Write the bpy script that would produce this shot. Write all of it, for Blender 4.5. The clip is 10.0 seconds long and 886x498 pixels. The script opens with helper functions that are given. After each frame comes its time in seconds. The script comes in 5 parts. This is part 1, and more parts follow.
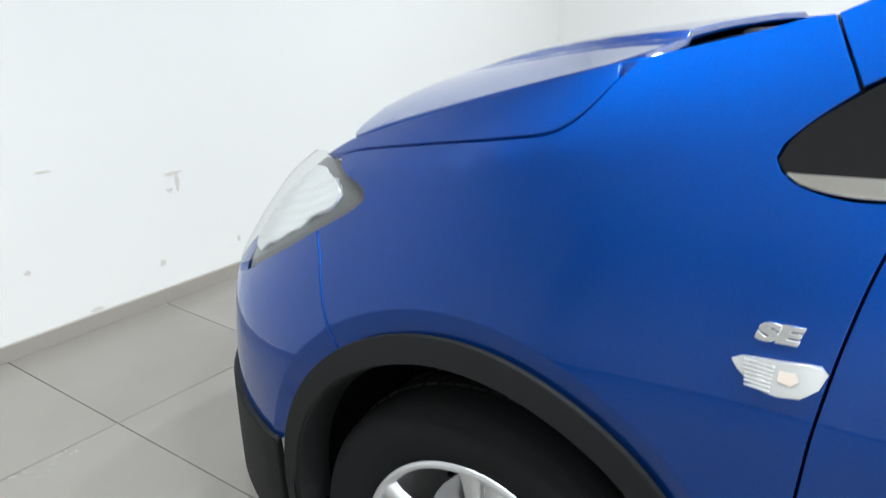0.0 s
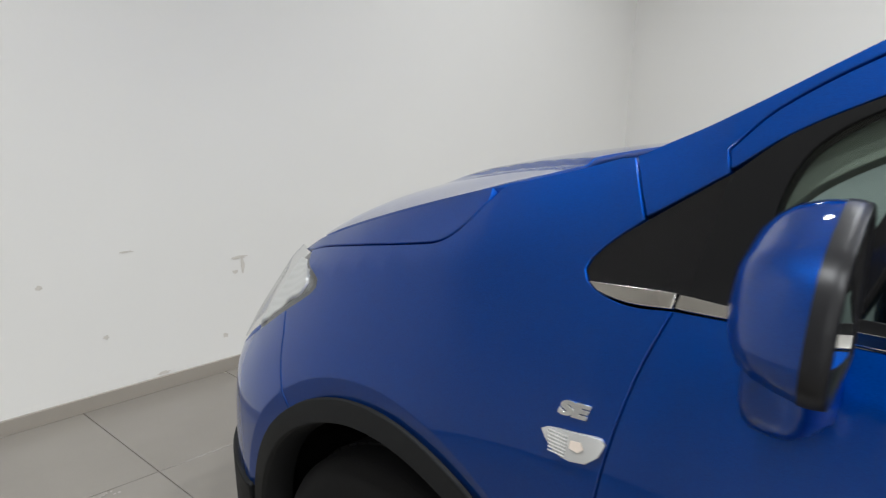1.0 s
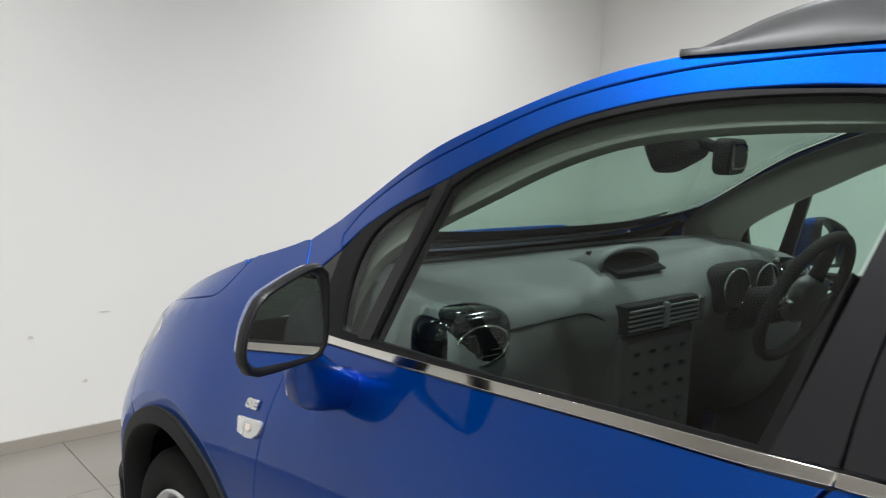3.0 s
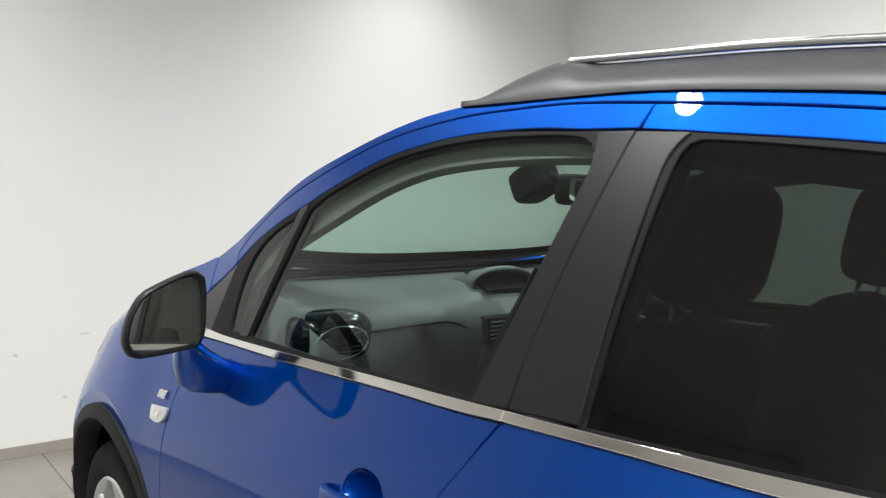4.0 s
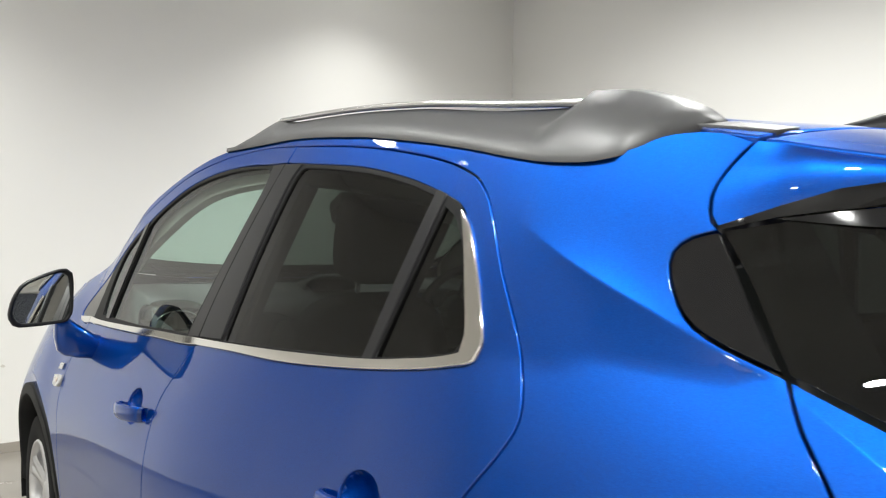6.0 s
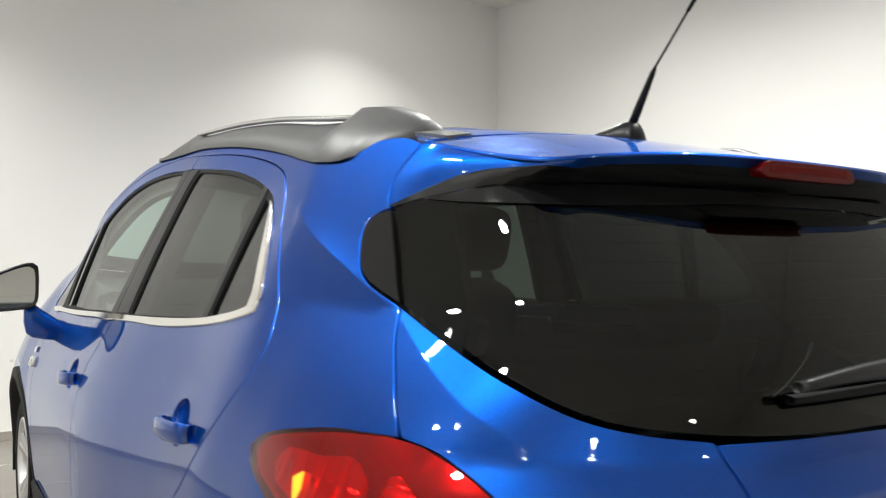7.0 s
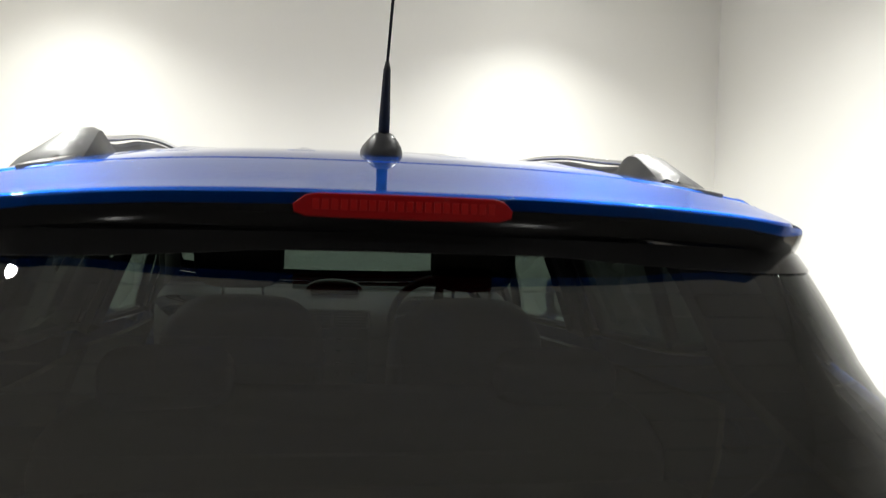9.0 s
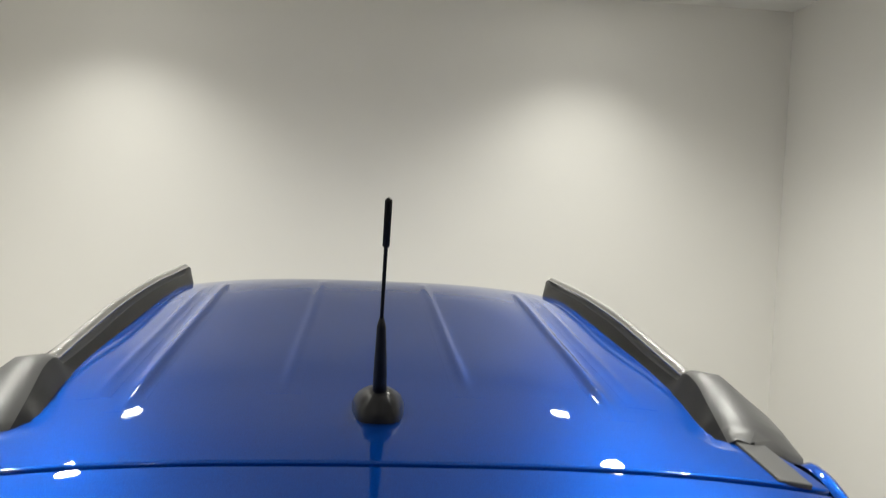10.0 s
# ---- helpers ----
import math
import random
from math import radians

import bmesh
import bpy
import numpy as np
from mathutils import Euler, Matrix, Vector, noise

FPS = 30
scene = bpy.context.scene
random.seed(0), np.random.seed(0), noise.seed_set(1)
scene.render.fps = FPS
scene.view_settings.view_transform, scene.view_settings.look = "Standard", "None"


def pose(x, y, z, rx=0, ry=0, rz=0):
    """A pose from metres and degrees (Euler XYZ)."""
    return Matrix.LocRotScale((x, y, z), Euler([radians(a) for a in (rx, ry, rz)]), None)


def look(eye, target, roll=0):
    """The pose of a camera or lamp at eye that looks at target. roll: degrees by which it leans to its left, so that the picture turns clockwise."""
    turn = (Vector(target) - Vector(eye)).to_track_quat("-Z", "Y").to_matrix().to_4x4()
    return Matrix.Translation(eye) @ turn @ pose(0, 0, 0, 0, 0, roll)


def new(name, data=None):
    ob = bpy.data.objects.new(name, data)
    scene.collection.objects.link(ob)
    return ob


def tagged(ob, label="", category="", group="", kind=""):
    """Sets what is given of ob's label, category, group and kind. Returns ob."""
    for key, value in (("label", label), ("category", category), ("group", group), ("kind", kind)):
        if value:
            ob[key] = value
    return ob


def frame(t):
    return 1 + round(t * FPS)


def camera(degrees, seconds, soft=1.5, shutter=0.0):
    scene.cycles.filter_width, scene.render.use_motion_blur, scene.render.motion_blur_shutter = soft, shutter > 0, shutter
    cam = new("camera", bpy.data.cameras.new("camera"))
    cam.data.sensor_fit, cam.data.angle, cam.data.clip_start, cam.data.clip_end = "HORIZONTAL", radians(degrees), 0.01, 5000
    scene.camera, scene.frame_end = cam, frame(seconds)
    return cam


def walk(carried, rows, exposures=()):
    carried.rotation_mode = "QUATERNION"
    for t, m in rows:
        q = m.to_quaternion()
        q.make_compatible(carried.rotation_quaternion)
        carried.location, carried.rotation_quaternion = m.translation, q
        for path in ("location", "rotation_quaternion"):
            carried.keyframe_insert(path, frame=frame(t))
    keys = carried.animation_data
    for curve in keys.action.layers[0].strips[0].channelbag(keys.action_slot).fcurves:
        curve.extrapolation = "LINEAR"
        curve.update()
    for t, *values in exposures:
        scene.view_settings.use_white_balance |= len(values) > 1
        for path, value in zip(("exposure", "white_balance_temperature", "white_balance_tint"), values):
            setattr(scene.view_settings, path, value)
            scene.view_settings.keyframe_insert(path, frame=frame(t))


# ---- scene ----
from mathutils.geometry import delaunay_2d_cdt

cam = camera(58.0, 10.0, soft=1.2, shutter=0.25)
PATH = [
    (0, (-1.76, 0.664, 1.256), (-0.209, 1.724, 0.571), 1.7),
    (0.5, (-1.764, 0.485, 1.343), (-0.299, 1.737, 0.808), 1.3),
    (1, (-1.753, 0.245, 1.348), (-0.34, 1.577, 0.869), 1.8),
    (1.5, (-1.691, -0.009, 1.363), (-0.32, 1.382, 0.931), 2.2),
    (2, (-1.671, -0.232, 1.39), (-0.353, 1.225, 1.012), 2.1),
    (2.5, (-1.674, -0.467, 1.443), (-0.383, 1.023, 1.108), 1.8),
    (3, (-1.636, -0.673, 1.445), (-0.347, 0.831, 1.162), 1.8),
    (4.5, (-1.549, -1.395, 1.413), (-0.315, 0.174, 1.286), 2.1),
    (5, (-1.517, -1.647, 1.388), (-0.3, -0.063, 1.298), 1.7),
    (5.2, (-1.508, -1.751, 1.389), (-0.299, -0.16, 1.303), 1.6),
    (6.3, (-1.377, -2.269, 1.371), (-0.221, -0.638, 1.329), 1.3),
    (6.5, (-1.357, -2.362, 1.365), (-0.208, -0.725, 1.333), 1.3),
    (7, (-1.247, -2.681, 1.332), (-0.161, -1.002, 1.309), 1.1),
    (7.5, (-0.995, -2.962, 1.27), (0.023, -1.241, 1.26), 1.3),
    (7.8, (-0.786, -3.073, 1.26), (0.127, -1.294, 1.26), 1.1),
    (8, (-0.622, -3.066, 1.272), (0.213, -1.25, 1.263), 1.1),
    (8.4, (-0.37, -2.999, 1.32), (0.235, -1.093, 1.284), 1.5),
    (8.5, (-0.314, -2.975, 1.341), (0.219, -1.048, 1.293), 1.6),
    (9, (-0.118, -2.824, 1.44), (0.212, -0.853, 1.373), 1.9),
    (9.3, (-0.072, -2.695, 1.584), (0.196, -0.717, 1.465), 2.1),
    (9.5, (-0.057, -2.626, 1.674), (0.187, -0.644, 1.567), 2.3),
    (9.8, (-0.039, -2.568, 1.778), (0.173, -0.582, 1.682), 2.4),
    (10, (-0.03, -2.549, 1.829), (0.169, -0.561, 1.739), 2.6),
]
EXPOSURES = [(0, 0.38, 5750, 10), (0.5, -0.22, 6050, 14), (2.5, -0.08, 6120, 14), (4.5, 0.22, 6250, 13), (6.5, 0.26, 6400, 12), (7.0, 0.28, 6400, 12), (7.5, 0.62, 6350, 11), (8.0, 0.76, 6300, 11), (8.6, 0.82, 6400, 11), (9.5, 0.22, 6600, 11), (10, -0.15, 6700, 10)]
walk(cam, [(t, look(e, g, r)) for t, e, g, r in PATH], EXPOSURES)

# ---- light ----
world = bpy.data.worlds.new("world")
world.use_nodes = True
scene.world = world
world.node_tree.nodes["Background"].inputs[0].default_value = (0.75, 0.8, 0.9, 1)
world.node_tree.nodes["Background"].inputs[1].default_value = 0.05

WALL_Y, WALL_X, BACK_Y, LEFT_X, CEIL = 3.092, 3.03, -8.5, -5.8, 3.41
LAMPS = [(x, 2.30 - 1.38 * k) for k in range(4) for x in (-1.66, 1.44)] + [(-4.76, y) for y in (-0.46, -1.84)] + [(x, -5.98) for x in (-4.76, -1.66, 1.44)]
LAMP_W = 210.0
LAMP_COLOUR = (0.99, 1.0, 0.94)


# ---- materials ----
def nodes_of(name):
    m = bpy.data.materials.new(name)
    m.use_nodes = True
    return m, m.node_tree.nodes, m.node_tree.links, m.node_tree.nodes["Principled BSDF"]


def plain(name, col, rough=0.5, metal=0.0, coat=0.0, spec=0.5, bump=0.0, scale=80.0, vary=0.0):
    m, n, l, b = nodes_of(name)
    b.inputs["Base Color"].default_value = (*col, 1)
    b.inputs["Roughness"].default_value = rough
    b.inputs["Metallic"].default_value = metal
    b.inputs["Coat Weight"].default_value = coat
    b.inputs["Coat Roughness"].default_value = 0.02
    b.inputs["Specular IOR Level"].default_value = spec
    if bump or vary:
        tc = n.new("ShaderNodeTexCoord")
        tx = n.new("ShaderNodeTexNoise")
        tx.inputs["Scale"].default_value = scale
        tx.inputs["Detail"].default_value = 6
        l.new(tc.outputs["Object"], tx.inputs["Vector"])
        if bump:
            bp = n.new("ShaderNodeBump")
            bp.inputs["Strength"].default_value = bump
            bp.inputs["Distance"].default_value = 0.002
            l.new(tx.outputs[0], bp.inputs["Height"])
            l.new(bp.outputs[0], b.inputs["Normal"])
        if vary:
            t2 = n.new("ShaderNodeTexNoise")
            t2.inputs["Scale"].default_value = 1.3
            t2.inputs["Detail"].default_value = 4
            l.new(tc.outputs["Object"], t2.inputs["Vector"])
            mx = n.new("ShaderNodeMix")
            mx.data_type = "RGBA"
            l.new(t2.outputs[0], mx.inputs[0])
            mx.inputs[6].default_value = (*[c * (1 - vary) for c in col], 1)
            mx.inputs[7].default_value = (*[min(1, c * (1 + vary)) for c in col], 1)
            l.new(mx.outputs[2], b.inputs["Base Color"])
    return m


def glass(name, tint, rough=0.0, ior=1.5):
    """A thin tinted pane: tinted see-through plus a mirror-like surface by Fresnel."""
    m, n, l, b = nodes_of(name)
    n.remove(b)
    tr = n.new("ShaderNodeBsdfTransparent")
    tr.inputs[0].default_value = (*tint, 1)
    gl = n.new("ShaderNodeBsdfGlossy")
    gl.inputs["Roughness"].default_value = rough
    fr = n.new("ShaderNodeLayerWeight")
    fr.inputs[0].default_value = 0.5
    pw = n.new("ShaderNodeMath")
    pw.operation = "POWER"
    pw.inputs[1].default_value = 5.0
    l.new(fr.outputs["Facing"], pw.inputs[0])
    f0 = ((ior - 1) / (ior + 1)) ** 2 * 1.15
    ma = n.new("ShaderNodeMath")
    ma.operation = "MULTIPLY_ADD"
    ma.inputs[1].default_value = 0.9 - f0
    ma.inputs[2].default_value = f0
    l.new(pw.outputs[0], ma.inputs[0])
    mx = n.new("ShaderNodeMixShader")
    l.new(ma.outputs[0], mx.inputs[0])
    l.new(tr.outputs[0], mx.inputs[1])
    l.new(gl.outputs[0], mx.inputs[2])
    l.new(mx.outputs[0], n["Material Output"].inputs[0])
    return m




def car_paint():
    """Blue metallic base under a clear coat, with fine flakes and a faint orange peel."""
    m, n, l, b = nodes_of("blue_paint")
    tc = n.new("ShaderNodeTexCoord")
    fl = n.new("ShaderNodeTexVoronoi")
    fl.inputs["Scale"].default_value = 1400
    l.new(tc.outputs["Object"], fl.inputs["Vector"])
    mx = n.new("ShaderNodeMix")
    mx.data_type = "RGBA"
    l.new(fl.outputs["Color"], mx.inputs[0])
    mx.inputs[6].default_value = (0.0007, 0.031, 0.22, 1)
    mx.inputs[7].default_value = (0.0011, 0.062, 0.33, 1)
    l.new(mx.outputs[2], b.inputs["Base Color"])
    b.inputs["Metallic"].default_value = 0.95
    b.inputs["Roughness"].default_value = 0.43
    b.inputs["Specular IOR Level"].default_value = 0.0
    b.inputs["Coat Weight"].default_value = 1.0
    b.inputs["Coat Roughness"].default_value = 0.012
    b.inputs["Specular Tint"].default_value = (0.42, 0.58, 1.0, 1)
    b.inputs["Coat IOR"].default_value = 1.44
    nz = n.new("ShaderNodeTexNoise")
    nz.inputs["Scale"].default_value = 160
    l.new(tc.outputs["Object"], nz.inputs["Vector"])
    bp = n.new("ShaderNodeBump")
    bp.inputs["Strength"].default_value = 0.02
    bp.inputs["Distance"].default_value = 0.001
    l.new(nz.outputs[0], bp.inputs["Height"])
    l.new(bp.outputs[0], b.inputs["Coat Normal"])
    return m


def tile_stone():
    """Grey porcelain tile: each piece a little different, cloudy, with fine specks."""
    m, n, l, b = nodes_of("floor_tile")
    tc, ob = n.new("ShaderNodeTexCoord"), n.new("ShaderNodeObjectInfo")
    add = n.new("ShaderNodeVectorMath")
    sc = n.new("ShaderNodeMath")
    sc.operation = "MULTIPLY"
    sc.inputs[1].default_value = 40
    l.new(ob.outputs["Random"], sc.inputs[0])
    l.new(tc.outputs["Object"], add.inputs[0])
    l.new(sc.outputs[0], add.inputs[1])
    big, fine = n.new("ShaderNodeTexNoise"), n.new("ShaderNodeTexNoise")
    big.inputs["Scale"].default_value, fine.inputs["Scale"].default_value = 3.0, 220
    big.inputs["Detail"].default_value = 5
    val = n.new("ShaderNodeMath")
    val.operation = "MULTIPLY_ADD"
    for t in (big, fine):
        l.new(add.outputs[0], t.inputs["Vector"])
    l.new(fine.outputs[0], val.inputs[0])
    val.inputs[1].default_value = 0.35
    l.new(big.outputs[0], val.inputs[2])
    sh = n.new("ShaderNodeMath")
    sh.operation = "MULTIPLY_ADD"
    l.new(ob.outputs["Random"], sh.inputs[0])
    sh.inputs[1].default_value = 0.3
    l.new(val.outputs[0], sh.inputs[2])
    mx = n.new("ShaderNodeMix")
    mx.data_type = "RGBA"
    l.new(sh.outputs[0], mx.inputs[0])
    mx.inputs[6].default_value = (0.19, 0.172, 0.15, 1)
    mx.inputs[7].default_value = (0.24, 0.222, 0.195, 1)
    l.new(mx.outputs[2], b.inputs["Base Color"])
    rr = n.new("ShaderNodeMath")
    rr.operation = "MULTIPLY_ADD"
    l.new(big.outputs[0], rr.inputs[0])
    rr.inputs[1].default_value, rr.inputs[2].default_value = 0.08, 0.22
    l.new(rr.outputs[0], b.inputs["Roughness"])
    return m


PAINT = car_paint()
BLACK = plain("black_gloss", (0.006, 0.006, 0.0065), 0.10, spec=0.35)
SATIN = plain("satin_black", (0.009, 0.009, 0.010), 0.36, spec=0.2, bump=0.05, scale=900)
CLAD = plain("grey_cladding", (0.009, 0.0094, 0.0098), 0.6, spec=0.16, bump=0.25, scale=700)
SEAL = plain("window_rubber", (0.004, 0.004, 0.0042), 0.5, spec=0.12)
RUBBER = plain("rubber", (0.007, 0.007, 0.0074), 0.75, spec=0.14, bump=0.2, scale=300)
CHROME = plain("chrome", (0.86, 0.86, 0.85), 0.03, 1.0)
BRUSHED = plain("satin_chrome", (0.80, 0.78, 0.75), 0.09, 1.0)
ALLOY = plain("alloy", (0.62, 0.62, 0.63), 0.3, 0.85)
RED = plain("red_lens", (0.10, 0.001, 0.0015), 0.25, 0.0, 0.1, spec=0.08, vary=0.3)
TAIL_RED = plain("tail_lamp_red", (0.19, 0.003, 0.004), 0.25, 0.5, vary=0.5)
LED_RED = plain("led_red", (0.135, 0.0015, 0.0015), 0.3, spec=0.1)
RED_GLASS = glass("red_clear_lens", (0.80, 0.03, 0.03))
GREY = plain("dash_grey", (0.076, 0.083, 0.081), 0.6, bump=0.2, scale=600)
SEAT = plain("seat_fabric", (0.013, 0.013, 0.014), 0.9, bump=0.3, scale=500)
LINING = plain("headliner", (0.42, 0.41, 0.38), 0.9)
SILVER = plain("rail_grey", (0.060, 0.060, 0.061), 0.42, 0.2, bump=0.06, scale=900)
YELLOW = plain("plate_yellow", (0.85, 0.52, 0.01), 0.4)
DARK = plain("dark_plastic", (0.005, 0.005, 0.005), 0.7, spec=0.1)
BRIGHT = plain("bright_aluminium", (0.72, 0.72, 0.72), 0.25, 1.0)
MIRROR = plain("mirror", (0.8, 0.82, 0.82), 0.01, 1.0)
REFL = plain("lamp_reflector", (0.85, 0.85, 0.84), 0.3, 0.7)
BEZEL = plain("lamp_bezel", (0.09, 0.09, 0.09), 0.35, 0.3)
AMBER = plain("amber", (0.58, 0.50, 0.43), 0.3)
RED_INNER = plain("red_reflector", (0.92, 0.16, 0.12), 0.10, 0.9)
YELLOW_BULB = plain("amber_bulb", (0.9, 0.55, 0.02), 0.25, 0.3)
LENS2 = plain("repeater_lens", (0.50, 0.50, 0.49), 0.2, 0.45, 1.0)
TRIM = plain("pillar_trim", (0.13, 0.13, 0.112), 0.8)
DARKTRIM = plain("dark_trim", (0.02, 0.02, 0.02), 0.8)
LENS = glass("clear_lens", (0.93, 0.94, 0.94))
CLEAR = glass("clear_glass", (0.60, 0.735, 0.675))
PRIVACY = glass("privacy_glass", (0.075, 0.088, 0.080))
WALLM = plain("white_wall_paint", (0.78, 0.77, 0.74), 0.7, bump=0.12, scale=60, vary=0.02)
TILE = tile_stone()
GROUT = plain("grout", (0.12, 0.11, 0.10), 0.9)
CHIP = plain("bare_plaster", (0.62, 0.59, 0.54), 0.9, bump=0.5, scale=120)
SKIRT = plain("skirting_tile", (0.33, 0.30, 0.26), 0.35, vary=0.06)
CEILM = plain("ceiling_paint", (0.8, 0.8, 0.78), 0.8, bump=0.05)


# ---- mesh helpers ----
def mesh_ob(name, verts, faces, mat, parent=None, normals=None, smooth=True, label=""):
    me = bpy.data.meshes.new(name)
    me.from_pydata([tuple(v) for v in verts], [], faces)
    if smooth:
        me.polygons.foreach_set("use_smooth", [True] * len(me.polygons))
    me.materials.append(mat)
    me.update()
    if normals is not None:
        me.normals_split_custom_set_from_vertices([tuple(n) for n in normals])
    ob = new(name, me)
    if parent is not None:
        ob.parent = parent
    if label:
        tagged(ob, label)
    return ob


def part(name, bm, mat, parent=None, label="", smooth=False):
    me = bpy.data.meshes.new(name)
    bm.to_mesh(me)
    bm.free()
    me.materials.append(mat)
    if smooth:
        me.polygons.foreach_set("use_smooth", [True] * len(me.polygons))
    ob = new(name, me)
    if parent is not None:
        ob.parent = parent
    if label:
        tagged(ob, label)
    return ob


def box_bm(x0, x1, y0, y1, z0, z1, bevel=0.0, seg=2, bm=None):
    b = bmesh.new()
    bmesh.ops.create_cube(b, size=1)
    for v in b.verts:
        v.co = Vector(((x0 + x1) / 2 + v.co.x * (x1 - x0), (y0 + y1) / 2 + v.co.y * (y1 - y0), (z0 + z1) / 2 + v.co.z * (z1 - z0)))
    if bevel:
        bmesh.ops.bevel(b, geom=b.edges[:], offset=bevel, segments=seg, profile=0.6, affect="EDGES")
    if bm is None:
        return b
    me = bpy.data.meshes.new("tmp")
    b.to_mesh(me)
    b.free()
    bm.from_mesh(me)
    bpy.data.meshes.remove(me)
    return bm


def tab(x, keys):
    """Smooth, overshoot-free interpolation through (x, value) keys in rising x."""
    n = len(keys)
    if x <= keys[0][0]:
        return keys[0][1]
    if x >= keys[-1][0]:
        return keys[-1][1]
    i = 0
    while keys[i + 1][0] < x:
        i += 1

    def sec(j):
        return (keys[j + 1][1] - keys[j][1]) / (keys[j + 1][0] - keys[j][0])

    def tan(j):
        if j == 0:
            return sec(0)
        if j == n - 1:
            return sec(n - 2)
        a, b = sec(j - 1), sec(j)
        return 0.0 if a * b <= 0 else 2 * a * b / (a + b) if abs(a + b) > 1e-9 else 0.0

    x0, y0, x1, y1 = *keys[i], *keys[i + 1]
    h = x1 - x0
    t = (x - x0) / h
    m0, m1 = tan(i) * h, tan(i + 1) * h
    return ((2 * t - 3) * t * t + 1) * y0 + ((t - 2) * t + 1) * t * m0 + (3 - 2 * t) * t * t * y1 + (t - 1) * t * t * m1


# ---- the car's outer skin ----
Y_FRONT, Y_REAR = 1.2, -1.2
ZB = [(-2.2, 1.27), (-1.3, 1.204), (-1.03, 1.166), (-0.34, 1.106), (0.46, 1.065), (0.85, 1.045), (1.1, 1.02), (1.5, 0.92), (2.1, 0.80)]
XB = [(-2.1, 0.64), (-1.9, 0.660), (-1.7, 0.684), (-1.5, 0.715), (-1.3, 0.747), (-1.03, 0.757), (-0.34, 0.805), (0.46, 0.80), (0.85, 0.805), (1.1, 0.822), (1.5, 0.832), (2.1, 0.82)]
KS = [(-1.3, 0.38), (-0.34, 0.40), (0.46, 0.27), (0.8, 0.42), (1.05, 0.52), (1.3, 0.75), (1.5, 0.9)]
CS = [(0.7, 0.12), (1.05, 0.85), (1.5, 2.2)]
ZE = [(-2.0, 1.42), (-1.88, 1.445), (-1.6, 1.487), (-1.3, 1.52), (-0.9, 1.555), (-0.4, 1.585), (0.0, 1.570), (0.39, 1.455), (0.83, 1.219), (1.08, 1.135), (1.30, 1.060), (1.56, 0.962), (1.7, 0.895), (1.9, 0.78), (2.1, 0.70)]
ZC = [(-2.0, 1.455), (-1.88, 1.475), (-1.5, 1.546), (-1.0, 1.594), (-0.4, 1.635), (-0.1, 1.604), (0.39, 1.44), (0.9, 1.160), (1.1, 1.150), (1.6, 1.036), (1.75, 0.970), (1.9, 0.85), (2.1, 0.72)]
D_REAR = [(0.3, 0.93), (0.7, 0.945), (1.024, 0.946), (1.030, 0.9435), (1.08, 0.905), (1.15, 0.866), (1.25, 0.786), (1.35, 0.692), (1.45, 0.595), (1.6, 0.50)]
D_FRONT = [(0.3, 0.93), (0.6, 0.935), (0.7, 0.885), (0.8, 0.81), (0.9, 0.735), (1.0, 0.68), (1.1, 0.62), (1.3, 0.55)]
EXP = 2.6
EXP_REAR = [(1.08, 4.0), (1.40, 7.0)]
HAUNCH = [(-1.9, 0.23), (-1.6, 0.165), (-1.2, 0.11), (-0.8, 0.102)]


def mid(y):
    """The car's middle line: it stands a little askew in the room."""
    return -0.006 * y


def half_width(y, z):
    zb, xb, k = tab(y, ZB), tab(y, XB) + mid(y), tab(y, KS)
    d = zb - z
    if d <= 0:
        return xb + k * d - tab(y, CS) * d * d
    h = tab(y, HAUNCH)
    if d < 0.35:
        return xb + h * math.sin(d / 0.35 * math.pi / 2)
    return xb + h - 0.18 * (d - 0.35) ** 2


def wrap(y0, d, a, n, z, sg, way):
    """A corner of the plan: a superellipse between flank and nose or tail, by its angle a."""
    c, q = max(math.cos(a), 0.0), math.sin(a)
    r = (c ** n + q ** n) ** (-1 / n)
    y = y0 + way * d * r * q
    return Vector((mid(y) + sg * half_width(y, z) * r * c, y, z))


CREASE = [(-1.30, 1.392), (-1.381, 1.355), (-1.521, 1.290), (-1.633, 1.229), (-1.703, 1.170), (-1.758, 1.130), (-1.86, 1.07)]


def crease(s, z):
    """Relief on the flank: the ridge behind the rear door and the lips over the wheels."""
    out = 0.0
    if -1.95 < s < -1.28 and 0.95 < z < 1.5:
        d, below = 9.0, False
        for (a, b), (c, e) in zip(CREASE, CREASE[1:]):
            k = min(max(((s - a) * (c - a) + (z - b) * (e - b)) / ((c - a) ** 2 + (e - b) ** 2), 0.0), 1.0)
            r = math.hypot(s - a - k * (c - a), z - b - k * (e - b))
            if r < d:
                d, below = r, (c - a) * (z - b) - (e - b) * (s - a) > 0
        fade = min(max((-1.31 - s) / 0.16, 0.0), 1.0) * min(max((s + 1.90) / 0.10, 0.0), 1.0)
        out += 0.010 * fade * math.exp(-d / (0.06 if below else 0.032))
    for cy in (1.195, -1.36):
        if abs(s - cy) < 0.6 and z < 0.8:
            r = math.hypot(flat_side(s, z).y - cy, z - 0.34)
            if r < 0.446:
                out -= 0.012 * min((0.446 - r) / 0.04, 1.0)
    return out


